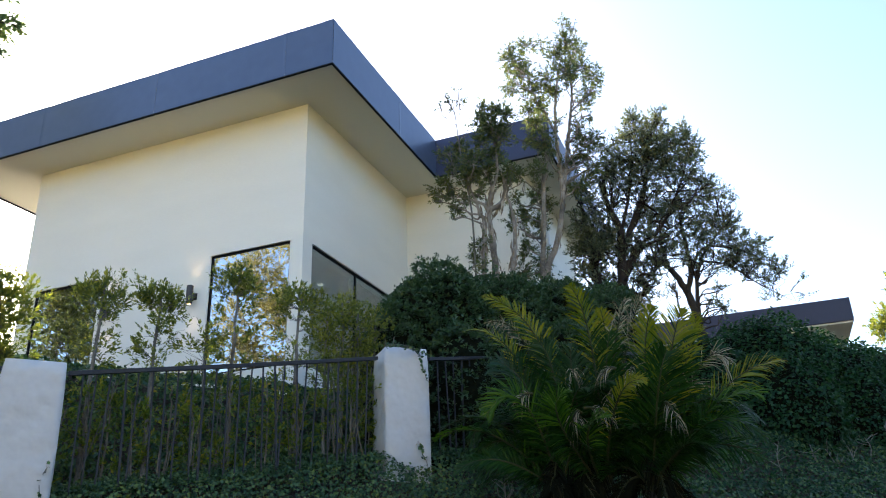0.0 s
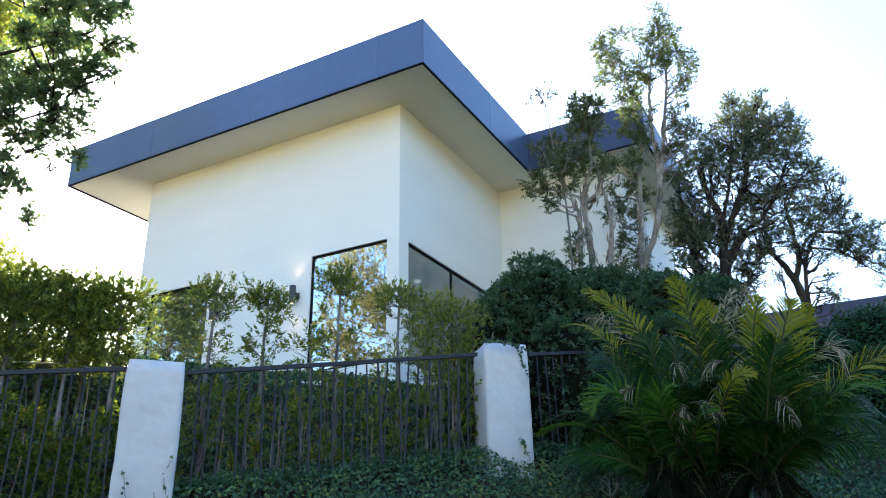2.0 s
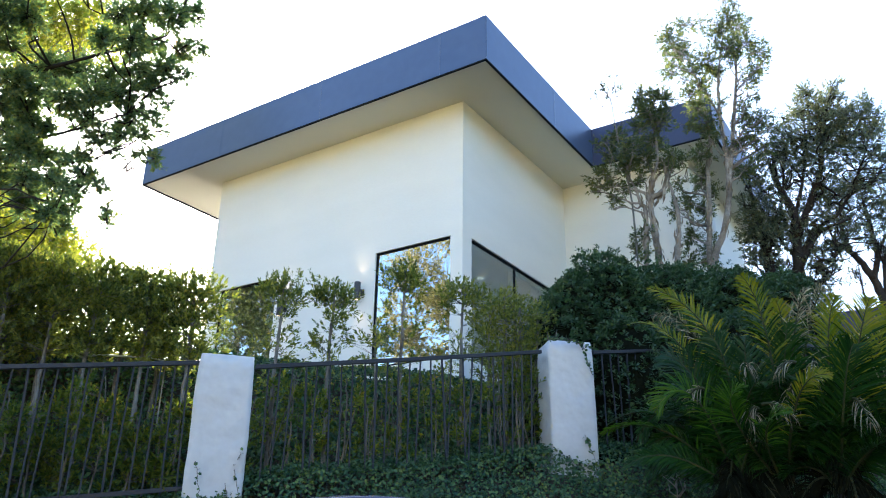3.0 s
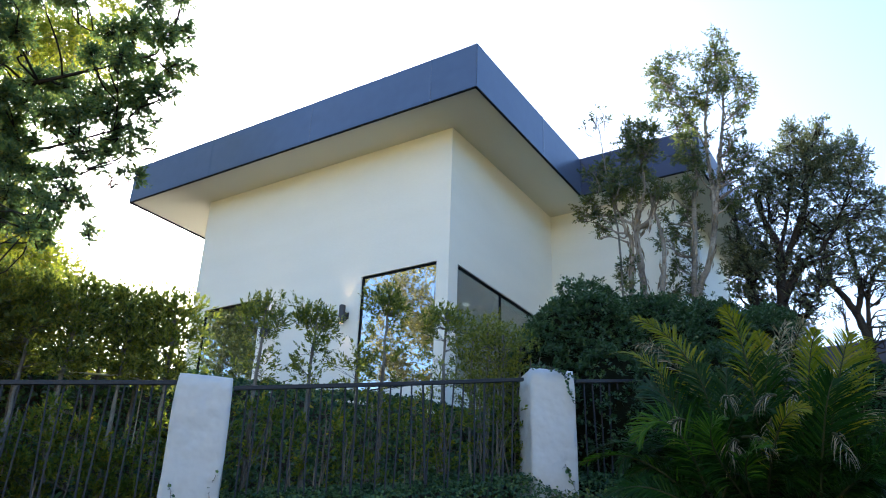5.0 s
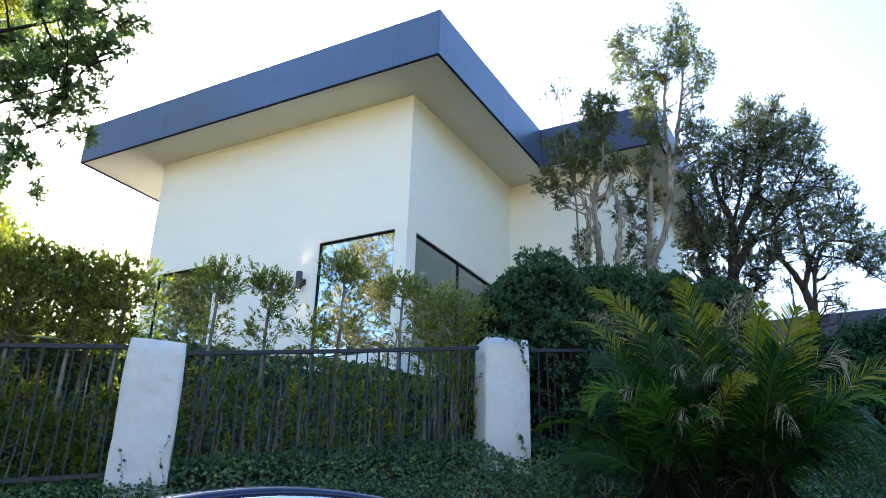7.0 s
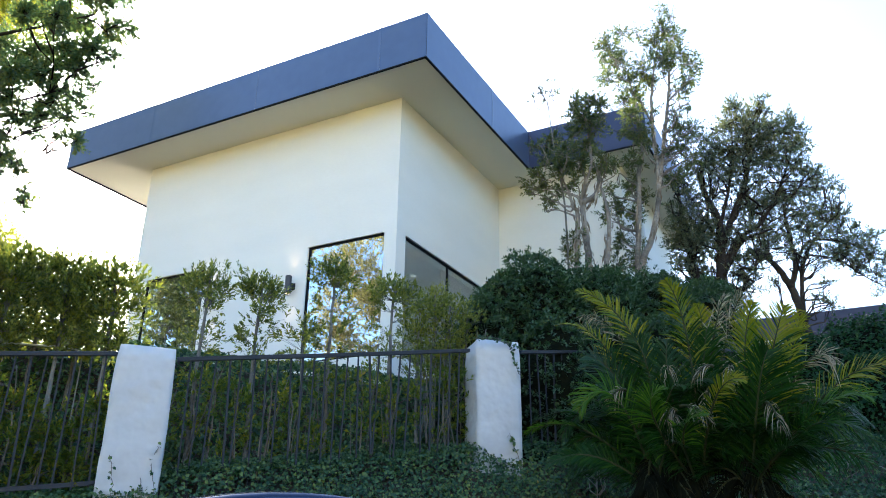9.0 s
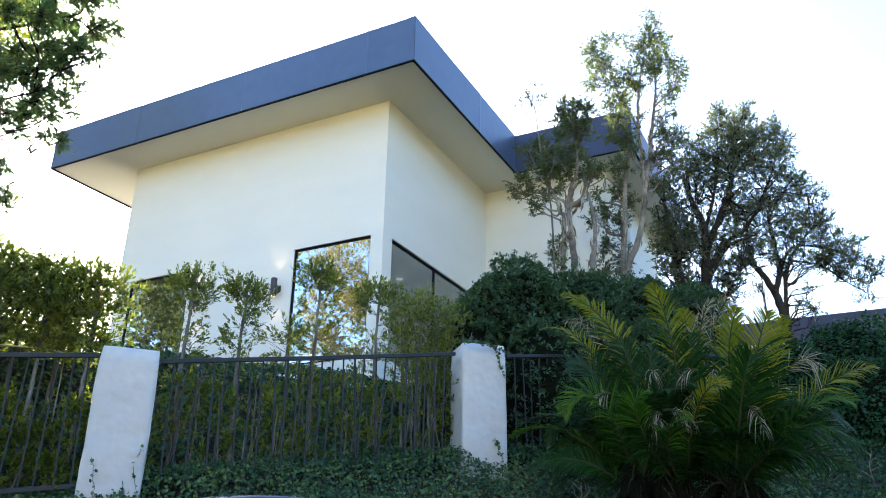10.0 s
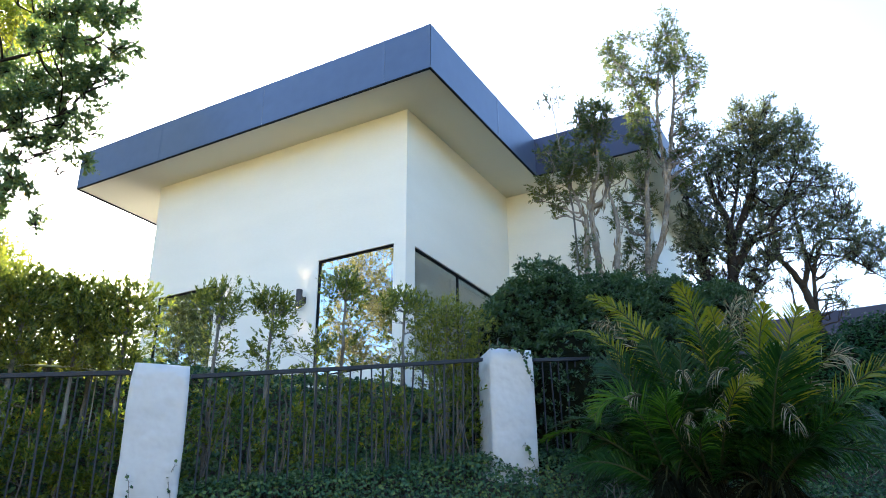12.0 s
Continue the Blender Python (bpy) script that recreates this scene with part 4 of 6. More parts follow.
def mound(name, label, lumps, leaf, seed, density, long, wide, shape, category="hedge", core=0.86, bare=None, sprigs=0, rosette=0):
    """A thick bush: lumps (x, y, z, rx, ry, rz) with a near-black solid core for its inner shade and leaves all over
    its outside.
    """
    rng = np.random.default_rng(seed)
    base = lumps[0]
    ob = thing(name, (base[0], base[1], land_at(base[0], base[1])), label, category)
    bm = bmesh.new()
    at, up = [], []
    for x, y, z, rx, ry, rz in lumps:
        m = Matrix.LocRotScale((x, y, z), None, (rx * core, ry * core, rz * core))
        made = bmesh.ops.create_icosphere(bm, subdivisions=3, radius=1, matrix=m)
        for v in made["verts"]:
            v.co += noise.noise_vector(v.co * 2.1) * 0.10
        area = 4 * math.pi * ((rx * ry) ** 1.6 / 3 + (rx * rz) ** 1.6 / 3 + (ry * rz) ** 1.6 / 3) ** (1 / 1.6)
        n = int(area * density)
        d = unit(rng.normal(size=(n, 3)))
        p = d * np.array([rx, ry, rz])
        wob = np.array([noise.noise(Vector((q[0] * 2.3 + x, q[1] * 2.3 + y, q[2] * 2.3 + z))) for q in p])
        p = p * (0.97 + 0.12 * wob[:, None] - 0.13 * rng.random((n, 1)) ** 2 + 0.10 * rng.random((n, 1)) ** 9) + np.array([x, y, z])
        keep = np.ones(n, bool) if bare is None else rng.random(n) < np.clip((p[:, 2] - bare) / 0.7, 0.4, 1.0)
        for X, Y, Z, RX, RY, RZ in lumps:
            if (X, Y, Z) != (x, y, z):
                keep &= ((((p - (X, Y, Z)) / (RX * 0.88, RY * 0.88, RZ * 0.88)) ** 2).sum(-1) > 1)
        at.append(p[keep])
        up.append(unit(d[keep] / np.array([rx, ry, rz])))
    at, up = np.vstack(at), np.vstack(up)
    n = len(at)
    part("core", bm, SHADE_CORE, ob)
    if rosette:                                        # leaves in whorls at the shoots' ends
        way = unit(up + rng.normal(size=(n, 3)) * 0.45 + np.array([0, 0, 0.45]))
        young = rng.random(n) < 0.04
        size = np.where(young, rng.uniform(0.10, 0.20, n), rng.uniform(0.025, 0.07, n))
        hang("foliage", leaves("foliage", *shoots(at - way * 0.02, way, size, rng, long, rosette, 1.5), wide, shape), leaf, ob)
        return ob
    face = unit(up + rng.normal(size=(n, 3)) * 0.55 + np.array([0, 0, 0.35]))
    way = unit(np.cross(face, rng.normal(size=(n, 3))) + up * 0.45 + np.array([0, 0, -0.1]))
    if sprigs:                                         # young shoots that stand out of the outline
        pick = rng.choice(np.flatnonzero(up[:, 2] > 0.05), sprigs)
        grow = unit(up[pick] + rng.normal(size=(sprigs, 3)) * 0.35 + np.array([0, 0, 0.7]))
        tall = rng.uniform(0.08, 0.20, (sprigs, 1))
        for k in range(7):
            foot = at[pick] + grow * tall * (k + 1) / 7 + rng.normal(size=(sprigs, 3)) * 0.008
            out = unit(np.cross(grow, rng.normal(size=(sprigs, 3))) * (0.9 if k < 6 else 0.1) + grow * 0.7)
            at, way, face = np.vstack([at, foot]), np.vstack([way, out]), np.vstack([face, unit(grow + rng.normal(size=(sprigs, 3)) * 0.5)])
        n = len(at)
    hang("foliage", leaves("foliage", at, way, face, long * rng.uniform(0.6, 1.3, n), wide, shape), leaf, ob)
    return ob


mound("hedge", "large rounded dark green glossy-leaved hedge behind the fence", [
    (2.75, -0.75, 3.75, 0.80, 0.80, 1.84), (3.35, -0.15, 3.95, 0.85, 0.85, 1.58), (2.45, -1.15, 4.0, 0.55, 0.55, 1.2), (2.30, -1.45, 3.55, 0.55, 0.60, 1.25),
    (3.95, 0.55, 4.05, 0.85, 0.85, 1.50), (4.45, 1.35, 4.15, 0.8, 0.8, 1.45), (2.95, -1.45, 3.1, 0.6, 0.6, 1.1), (3.8, -0.7, 3.3, 0.6, 0.7, 1.2), (3.22, -1.56, 3.45, 0.5, 0.46, 0.9), (3.8, -1.2, 3.4, 0.6, 0.55, 1.0), (4.3, -0.5, 3.5, 0.6, 0.6, 1.0)],
    HEDGE_LEAF, 31, 300, 0.062, 0.48, PADDLE, bare=3.75, rosette=8)
mound("hedge", "dense olive-green bush behind the clipped row of shrubs", [
    (-2.80, -5.50, 4.05, 0.52, 0.52, 0.95), (-3.10, -6.00, 4.05, 0.60, 0.60, 0.95), (-3.50, -6.60, 4.00, 0.60, 0.60, 0.95)],
    SHRUB_LEAF, 33, 210, 0.066, 0.44, LEAF, core=0.42, rosette=8)
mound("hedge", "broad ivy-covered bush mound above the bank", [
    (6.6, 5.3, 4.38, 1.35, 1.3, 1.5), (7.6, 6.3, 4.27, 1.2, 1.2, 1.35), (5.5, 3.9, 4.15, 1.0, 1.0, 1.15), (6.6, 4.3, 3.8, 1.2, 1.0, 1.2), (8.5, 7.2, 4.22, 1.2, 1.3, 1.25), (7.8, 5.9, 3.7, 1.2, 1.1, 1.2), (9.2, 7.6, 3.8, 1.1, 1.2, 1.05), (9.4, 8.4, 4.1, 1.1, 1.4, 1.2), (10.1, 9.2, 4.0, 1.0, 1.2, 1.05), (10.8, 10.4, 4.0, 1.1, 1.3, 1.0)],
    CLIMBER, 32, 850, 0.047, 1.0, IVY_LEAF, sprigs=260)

# ---------------------------------------------------------------- trees
PALE_TOP = [
    (2.93, 0.94, 8.92, 0.16), (3.19, 0.86, 8.74, 0.19), (2.78, 1.04, 8.77, 0.14), (3.32, 0.89, 8.66, 0.13), (3.06, 0.84, 8.48, 0.23), (3.16, 1.04, 8.38, 0.19), (2.68, 1.35, 8.61, 0.18), (2.33, 1.28, 8.43, 0.2), (2.17, 1.26, 8.19, 0.19), (2.68, 0.93, 7.96, 0.25), (2.99, 1.12, 8.09, 0.19), (2.57, 0.97, 7.68, 0.23), (2.17, 0.9, 7.64, 0.15), (2.01, 0.86, 7.44, 0.08)]
PALE_LOW = [
    (2.22, 1.06, 7.49, 0.13), (2.25, 1.12, 7.24, 0.14), (2.44, 1.15, 7.42, 0.12), (2.62, 1.22, 7.49, 0.11), (3.16, 1.12, 7.62, 0.16), (3.38, 1.21, 7.67, 0.12), (3.37, 0.76, 7.58, 0.14), (2.87, 0.98, 7.75, 0.18), (1.98, 1.22, 7.55, 0.08), (2.67, 1.07, 6.49, 0.12), (2.51, 1.2, 6.31, 0.13), (2.79, 0.81, 6.04, 0.09), (2.83, 0.98, 6.54, 0.07)]
tree("small tree with pale peeling trunks and dark olive leaves", [
    (0.062, [(2.91, 1.05, 5.63), (2.9, 1.05, 6.39), (2.86, 1.05, 6.8), (2.86, 1.05, 7.1), (2.94, 1.05, 7.45), (3.05, 1.05, 7.79), (3.01, 1.05, 8.45)]),
    (0.05, [(2.7, 1.05, 5.71), (2.77, 1.05, 6.82), (2.7, 1.05, 7.03), (2.65, 1.05, 7.27), (2.53, 1.05, 7.59)]),
    (0.045, [(2.88, 1.05, 7.08), (3.06, 1.05, 7.16), (3.15, 1.05, 7.4), (3.1, 1.05, 7.78)]),
    (0.05, [(3.18, 1.05, 5.77), (3.26, 1.05, 6.42), (3.26, 1.05, 6.87), (3.19, 1.05, 7.24), (3.14, 1.05, 7.67)]),
    (0.03, [(2.86, 1.05, 7.08), (2.76, 1.05, 7.21), (2.6, 1.05, 7.31), (2.37, 1.05, 7.42)])],
    PALE_TOP + PALE_LOW, PALE_BARK, GUM_LEAF, 201, long=0.062, wide=0.40, dense=1.7, size=0.14, limb=0.02, peel=PEEL)
tree("thin sapling with sparse leaves beside the house", [(0.018, [(2.57, 1.05, 6.66), (2.51, 1.05, 7.6), (2.41, 1.05, 8.27), (2.36, 1.05, 8.84), (2.3, 1.05, 9.42)])],
    [(2.28, 0.96, 9.3, 0.12), (2.46, 0.96, 9.23, 0.09), (2.23, 0.9, 9.39, 0.07), (2.46, 0.85, 9.34, 0.08), (2.16, 0.8, 9.1, 0.06), (2.59, 0.93, 8.66, 0.06)], GREY_BARK, GUM_LEAF, 208, long=0.055, wide=0.42, per=8, dense=0.3, size=0.10)
TALL_TOP = [
    (3.29, 1.59, 10.28, 0.25), (3.46, 2.09, 10.86, 0.2), (3.34, 2.03, 10.24, 0.3), (3.23, 1.68, 9.7, 0.15), (3.55, 1.85, 9.69, 0.21), (3.66, 1.81, 9.4, 0.15), (3.8, 1.96, 9.87, 0.29), (3.91, 2.05, 9.62, 0.19), (4.13, 1.57, 10.07, 0.24), (4.32, 1.52, 10.28, 0.22), (4.39, 2.09, 10.49, 0.21), (4.48, 1.8, 9.88, 0.25), (4.62, 2.03, 9.8, 0.2), (4.27, 1.5, 9.69, 0.25), (4.56, 1.81, 9.32, 0.18), (4.41, 2.01, 9.25, 0.13), (4.59, 1.66, 8.77, 0.07), (4.2, 2.16, 11.28, 0.09), (4.32, 2.13, 11.03, 0.09), (4.84, 1.52, 9.35, 0.08), (3.27, 1.52, 10.43, 0.1)]
TALL_MID = [
    (3.37, 2.21, 9.47, 0.19), (3.64, 2.21, 9.45, 0.17), (3.63, 1.5, 8.74, 0.22), (3.75, 1.52, 8.44, 0.24), (3.69, 2.12, 8.48, 0.2), (4.3, 2.04, 8.71, 0.22), (4.48, 1.99, 8.47, 0.2), (4.67, 1.7, 8.1, 0.12), (4.32, 1.93, 8.23, 0.24), (4.1, 1.94, 8.06, 0.18), (4.48, 1.91, 7.88, 0.19), (3.59, 1.58, 7.92, 0.19), (3.43, 1.79, 8.57, 0.14), (3.97, 1.76, 8.88, 0.1), (3.5, 2.03, 7.77, 0.16), (3.55, 2.25, 7.53, 0.16), (4.11, 2.21, 7.77, 0.18)]
TALL_LOW = [
    (3.23, 1.94, 7.3, 0.22), (3.44, 2.13, 7.14, 0.18), (3.21, 2.02, 6.7, 0.21), (3.42, 2.16, 6.4, 0.23), (3.04, 2.18, 6.35, 0.19), (3, 1.84, 7.14, 0.14), (3.14, 1.81, 7.59, 0.12), (3.32, 2.3, 7.77, 0.12)]
tree("tall slender tree with pale peeling trunks and a sunlit top", [
    (0.054, [(3.45, 1.85, 5.79), (3.56, 1.85, 6.98), (3.61, 1.85, 7.72), (3.71, 1.85, 8.25), (3.68, 1.85, 9), (3.56, 1.85, 9.81)]),
    (0.060, [(3.45, 1.85, 5.74), (3.75, 1.85, 6.64), (3.9, 1.85, 7.23), (3.94, 1.85, 7.97), (3.92, 1.85, 8.65), (3.97, 1.85, 9.34), (4.12, 1.85, 10.14)]),
    (0.042, [(3.9, 1.85, 7.33), (4.05, 1.85, 8.06), (4.18, 1.85, 8.81), (4.28, 1.85, 9.48), (4.3, 1.85, 10.39)])],
    TALL_TOP + TALL_MID + TALL_LOW, PALE_BARK, GUM_LEAF, 202, long=0.062, wide=0.38, dense=1.25, size=0.15, droop=0.15, limb=0.02, peel=PEEL)
DARK_SIDE = [
    (4.08, 3.56, 8.4, 0.25), (4.39, 3.42, 8.51, 0.26), (4.45, 3.82, 8.32, 0.22), (4.17, 3.36, 7.82, 0.22), (3.86, 3.73, 7.74, 0.23), (4.01, 3.59, 7.3, 0.28), (4.29, 3.35, 7.44, 0.22), (3.79, 3.71, 7.04, 0.22), (4.18, 3.33, 6.89, 0.25), (3.93, 3.65, 6.66, 0.18), (4.62, 3.36, 8.55, 0.21), (4.8, 3.37, 8.75, 0.23), (4.38, 3.64, 7.4, 0.15), (4.3, 3.96, 7.22, 0.14), (3.82, 3.4, 6.65, 0.14), (4.54, 3.48, 8.99, 0.13)]
DARK_LOW = [
    (4.46, 4.24, 8.13, 0.20), (4.68, 3.86, 7.57, 0.17), (4.92, 3.79, 7.73, 0.17), (5.05, 4.26, 7.65, 0.17), (4.47, 3.69, 6.91, 0.13), (4.73, 3.98, 6.86, 0.13), (4.99, 4.05, 6.89, 0.13), (5.19, 4.09, 6.93, 0.15), (4.82, 3.72, 7.25, 0.13), (4.12, 4.10, 6.84, 0.15), (4.27, 4.00, 6.55, 0.13), (4.70, 4.28, 6.57, 0.10), (5.08, 3.62, 6.39, 0.08), (5.04, 4.37, 8.06, 0.20), (5.56, 3.74, 7.80, 0.21), (5.40, 4.25, 7.12, 0.17), (5.60, 4.01, 6.88, 0.15), (5.20, 4.27, 7.93, 0.17), (4.19, 3.65, 6.23, 0.16), (4.61, 3.08, 5.88, 0.16), (4.73, 3.74, 6.11, 0.12), (4.37, 3.58, 5.86, 0.14), (4.86, 3.21, 5.72, 0.08), (4.31, 3.34, 5.85, 0.14)]
DARK_FILL = [
    (4.94, 3.70, 6.20, 0.13), (5.00, 3.90, 6.45, 0.10), (4.72, 3.60, 6.45, 0.13), (4.90, 3.80, 6.72, 0.15), (5.15, 3.80, 6.60, 0.12), (4.55, 3.85, 6.92, 0.16), (4.72, 3.65, 7.08, 0.16), (4.30, 3.60, 7.25, 0.20), (4.50, 3.90, 7.30, 0.20), (5.05, 3.70, 7.18, 0.17), (3.85, 3.60, 7.22, 0.20), (4.10, 3.95, 6.42, 0.20), (4.25, 3.85, 6.12, 0.20), (4.62, 3.95, 6.20, 0.14)]
DARK_TOP = [
    (5.05, 3.63, 9.38, 0.28), (4.73, 4.36, 9.64, 0.22), (5.04, 3.53, 9.59, 0.13), (5.34, 4.1, 9.68, 0.23), (5.53, 3.49, 9.62, 0.1), (5.23, 3.65, 9.08, 0.29), (5.5, 4.4, 9.49, 0.27), (5.79, 3.61, 8.94, 0.29), (5.98, 4.04, 9.1, 0.23), (6.06, 3.86, 8.74, 0.2), (5.68, 3.85, 8.71, 0.31), (5.26, 3.89, 8.83, 0.32), (4.98, 3.59, 8.75, 0.29), (4.76, 4.23, 8.74, 0.29), (5.15, 3.49, 8.3, 0.26), (5.54, 3.63, 8.28, 0.28), (5.91, 3.42, 8.21, 0.26), (6.13, 3.67, 8.11, 0.19), (4.97, 3.81, 8.13, 0.17), (5.29, 4.3, 8.28, 0.17), (6.27, 3.78, 8.06, 0.12)]
tree("dense dark tree with several gnarled dark stems beside the house", [
    (0.10, [(4.08, 3.75, 6.07), (3.99, 3.75, 6.74), (3.99, 3.75, 7.31), (3.91, 3.75, 7.74), (3.89, 3.75, 8.29)]),
    (0.125, [(4.44, 3.75, 5.79), (4.49, 3.75, 6.54), (4.54, 3.75, 7.09), (4.53, 3.75, 7.56), (4.38, 3.75, 8.06), (4.28, 3.75, 8.57)]),
    (0.065, [(4.53, 3.75, 6.98), (4.83, 3.75, 7.61), (5.09, 3.75, 8.15), (5.23, 3.75, 8.72), (5.35, 3.75, 9.31)]),
    (0.045, [(4.53, 3.75, 6.64), (4.85, 3.75, 7.09), (5.24, 3.75, 7.3), (5.69, 3.75, 8.01), (5.94, 3.75, 8.67)]),
    (0.06, [(4.49, 3.75, 6.43), (4.81, 3.75, 6.93), (5.05, 3.75, 7.09), (5.42, 3.75, 7.17)]),
    (0.036, [(4.54, 3.75, 7.32), (4.79, 3.75, 8.09), (4.94, 3.75, 8.79), (4.99, 3.75, 9.53)]),
    (0.036, [(3.99, 3.75, 6.74), (4.24, 3.75, 7.26), (4.38, 3.75, 7.7), (4.54, 3.75, 8.51)]),
    (0.05, [(4.47, 3.75, 6.21), (4.84, 3.75, 6.15), (4.82, 3.75, 6.52), (5.04, 3.75, 6.50), (5.13, 3.75, 6.87)]),
    (0.06, [(4.08, 3.75, 6.09), (4.28, 3.75, 6.02), (4.53, 3.75, 5.60)])],
    DARK_SIDE + DARK_LOW + DARK_FILL + DARK_TOP, DARK_BARK, DARK_LEAF, 203, long=0.066, wide=0.36, dense=0.88, size=0.15, gnarl=0.09, loose=3, fill=1.22)
LEAN_TOP = [
    (5.29, 4.87, 8.03, 0.26), (5.07, 4.8, 7.56, 0.22), (5.55, 4.61, 7.7, 0.29), (5.94, 5.19, 8.1, 0.27), (5.83, 4.51, 7.36, 0.28), (6.31, 4.9, 8.32, 0.2), (6.22, 5.22, 7.81, 0.31), (5.99, 4.56, 7.1, 0.19), (6.43, 4.94, 7.42, 0.26), (6.48, 4.99, 7.12, 0.26), (5.77, 4.53, 8.08, 0.2), (6.05, 4.8, 8.34, 0.18), (6.42, 5.06, 8.07, 0.14), (6.57, 4.86, 7.64, 0.14), (5.43, 5.08, 8.42, 0.16)]
LEAN_END = [
    (6.76, 4.84, 6.97, 0.25), (6.89, 4.76, 6.78, 0.21), (7.14, 4.85, 6.65, 0.17), (7.31, 4.62, 6.46, 0.07), (7.01, 4.99, 6.45, 0.09), (6.61, 4.99, 6.7, 0.11), (6.11, 4.89, 6.41, 0.05), (5.93, 4.6, 6.06, 0.07), (6.9, 4.81, 6.04, 0.05), (7.51, 4.7, 6.28, 0.05), (7.5, 4.65, 5.98, 0.04), (6.31, 5.07, 7.08, 0.15), (6.95, 5.1, 7.24, 0.1), (6.52, 4.53, 8.18, 0.1), (6.01, 4.87, 6.11, 0.07), (6.18, 4.87, 6.39, 0.07), (6.17, 4.87, 5.95, 0.09), (7.05, 4.87, 6.05, 0.07), (6.92, 4.87, 6.47, 0.12), (6.63, 4.87, 6.60, 0.10), (5.20, 4.87, 6.55, 0.07), (5.75, 4.80, 6.95, 0.13), (6.05, 4.90, 6.85, 0.13), (6.35, 4.80, 6.80, 0.12)]
tree("leaning tree with a bare forked trunk and a wide dark crown", [
    (0.10, [(5.68, 4.87, 5.26), (5.63, 4.87, 5.7), (5.54, 4.87, 6.30), (5.42, 4.87, 6.64), (5.23, 4.87, 7.02), (5.16, 4.87, 7.39), (5.19, 4.87, 7.87)]),
    (0.062, [(5.50, 4.87, 6.40), (5.64, 4.87, 6.83), (5.63, 4.87, 7.3), (5.6, 4.87, 7.79), (5.59, 4.87, 8.17)]),
    (0.05, [(5.65, 4.87, 5.65), (5.71, 4.87, 6.59), (5.86, 4.87, 7.03), (6.13, 4.87, 7.39), (6.36, 4.87, 7.64)]),
    (0.022, [(5.84, 4.87, 7.01), (6.33, 4.87, 6.83), (6.68, 4.87, 6.48), (7, 4.87, 6.2)]),
    (0.035, [(5.64, 4.87, 6.83), (5.93, 4.87, 7.25), (6.49, 4.87, 7.14), (6.94, 4.87, 6.83)]),
    (0.022, [(5.34, 4.87, 5.75), (5.32, 4.87, 6.15), (5.31, 4.87, 6.6), (5.36, 4.87, 6.9)]),
    (0.045, [(5.3, 4.87, 6.89), (5.02, 4.87, 7.24), (4.95, 4.87, 7.55)])],
    LEAN_TOP + LEAN_END, BROWN_BARK, DARK_LEAF, 204, long=0.064, wide=0.36, dense=0.85, size=0.15, gnarl=0.10, loose=3, fill=1.2)
BOUGH_TOP = [
    (0.16, -7.71, 5.93, 0.17), (0.18, -7.49, 6.02, 0.16), (0.66, -6.95, 6.21, 0.13), (0.76, -6.76, 6.33, 0.16), (1.15, -6.76, 6.1, 0.15), (1.07, -6.51, 6.37, 0.1), (1.03, -6.37, 6.41, 0.05), (-0.19, -7.45, 5.89, 0.14), (0.64, -7.04, 5.88, 0.12), (0.93, -6.95, 5.82, 0.15), (0.53, -6.47, 6.22, 0.12), (0.76, -6.31, 6.16, 0.12), (1.3, -6.54, 5.85, 0.06), (-0.22, -7, 5.91, 0.17), (-0.08, -6.8, 5.93, 0.16), (0.28, -6.71, 5.78, 0.15), (0.49, -6.55, 5.87, 0.17), (0.98, -6.6, 5.71, 0.13), (1.15, -6.54, 5.62, 0.06)]
BOUGH_MIDDLE = [
    (-0.02, -7.4, 5.49, 0.16), (-0.11, -7.15, 5.54, 0.18), (-0.29, -7.33, 5.38, 0.11), (0.4, -7.15, 5.3, 0.15), (0.64, -7.04, 5.32, 0.15), (0.5, -6.7, 5.55, 0.15), (0.76, -6.56, 5.6, 0.12), (0.41, -6.15, 5.77, 0.05), (-0.25, -7.13, 5.35, 0.13), (-0.29, -7.22, 5.16, 0.1), (0.12, -6.78, 5.4, 0.15), (0.28, -6.41, 5.54, 0.14), (0.77, -6.52, 5.32, 0.08), (0.01, -7.04, 5.2, 0.09), (0.44, -6.79, 5.09, 0.11), (-0.02, -6.33, 5.48, 0.12), (0.73, -6.57, 5.13, 0.08), (0.31, -6.07, 5.57, 0.05)]
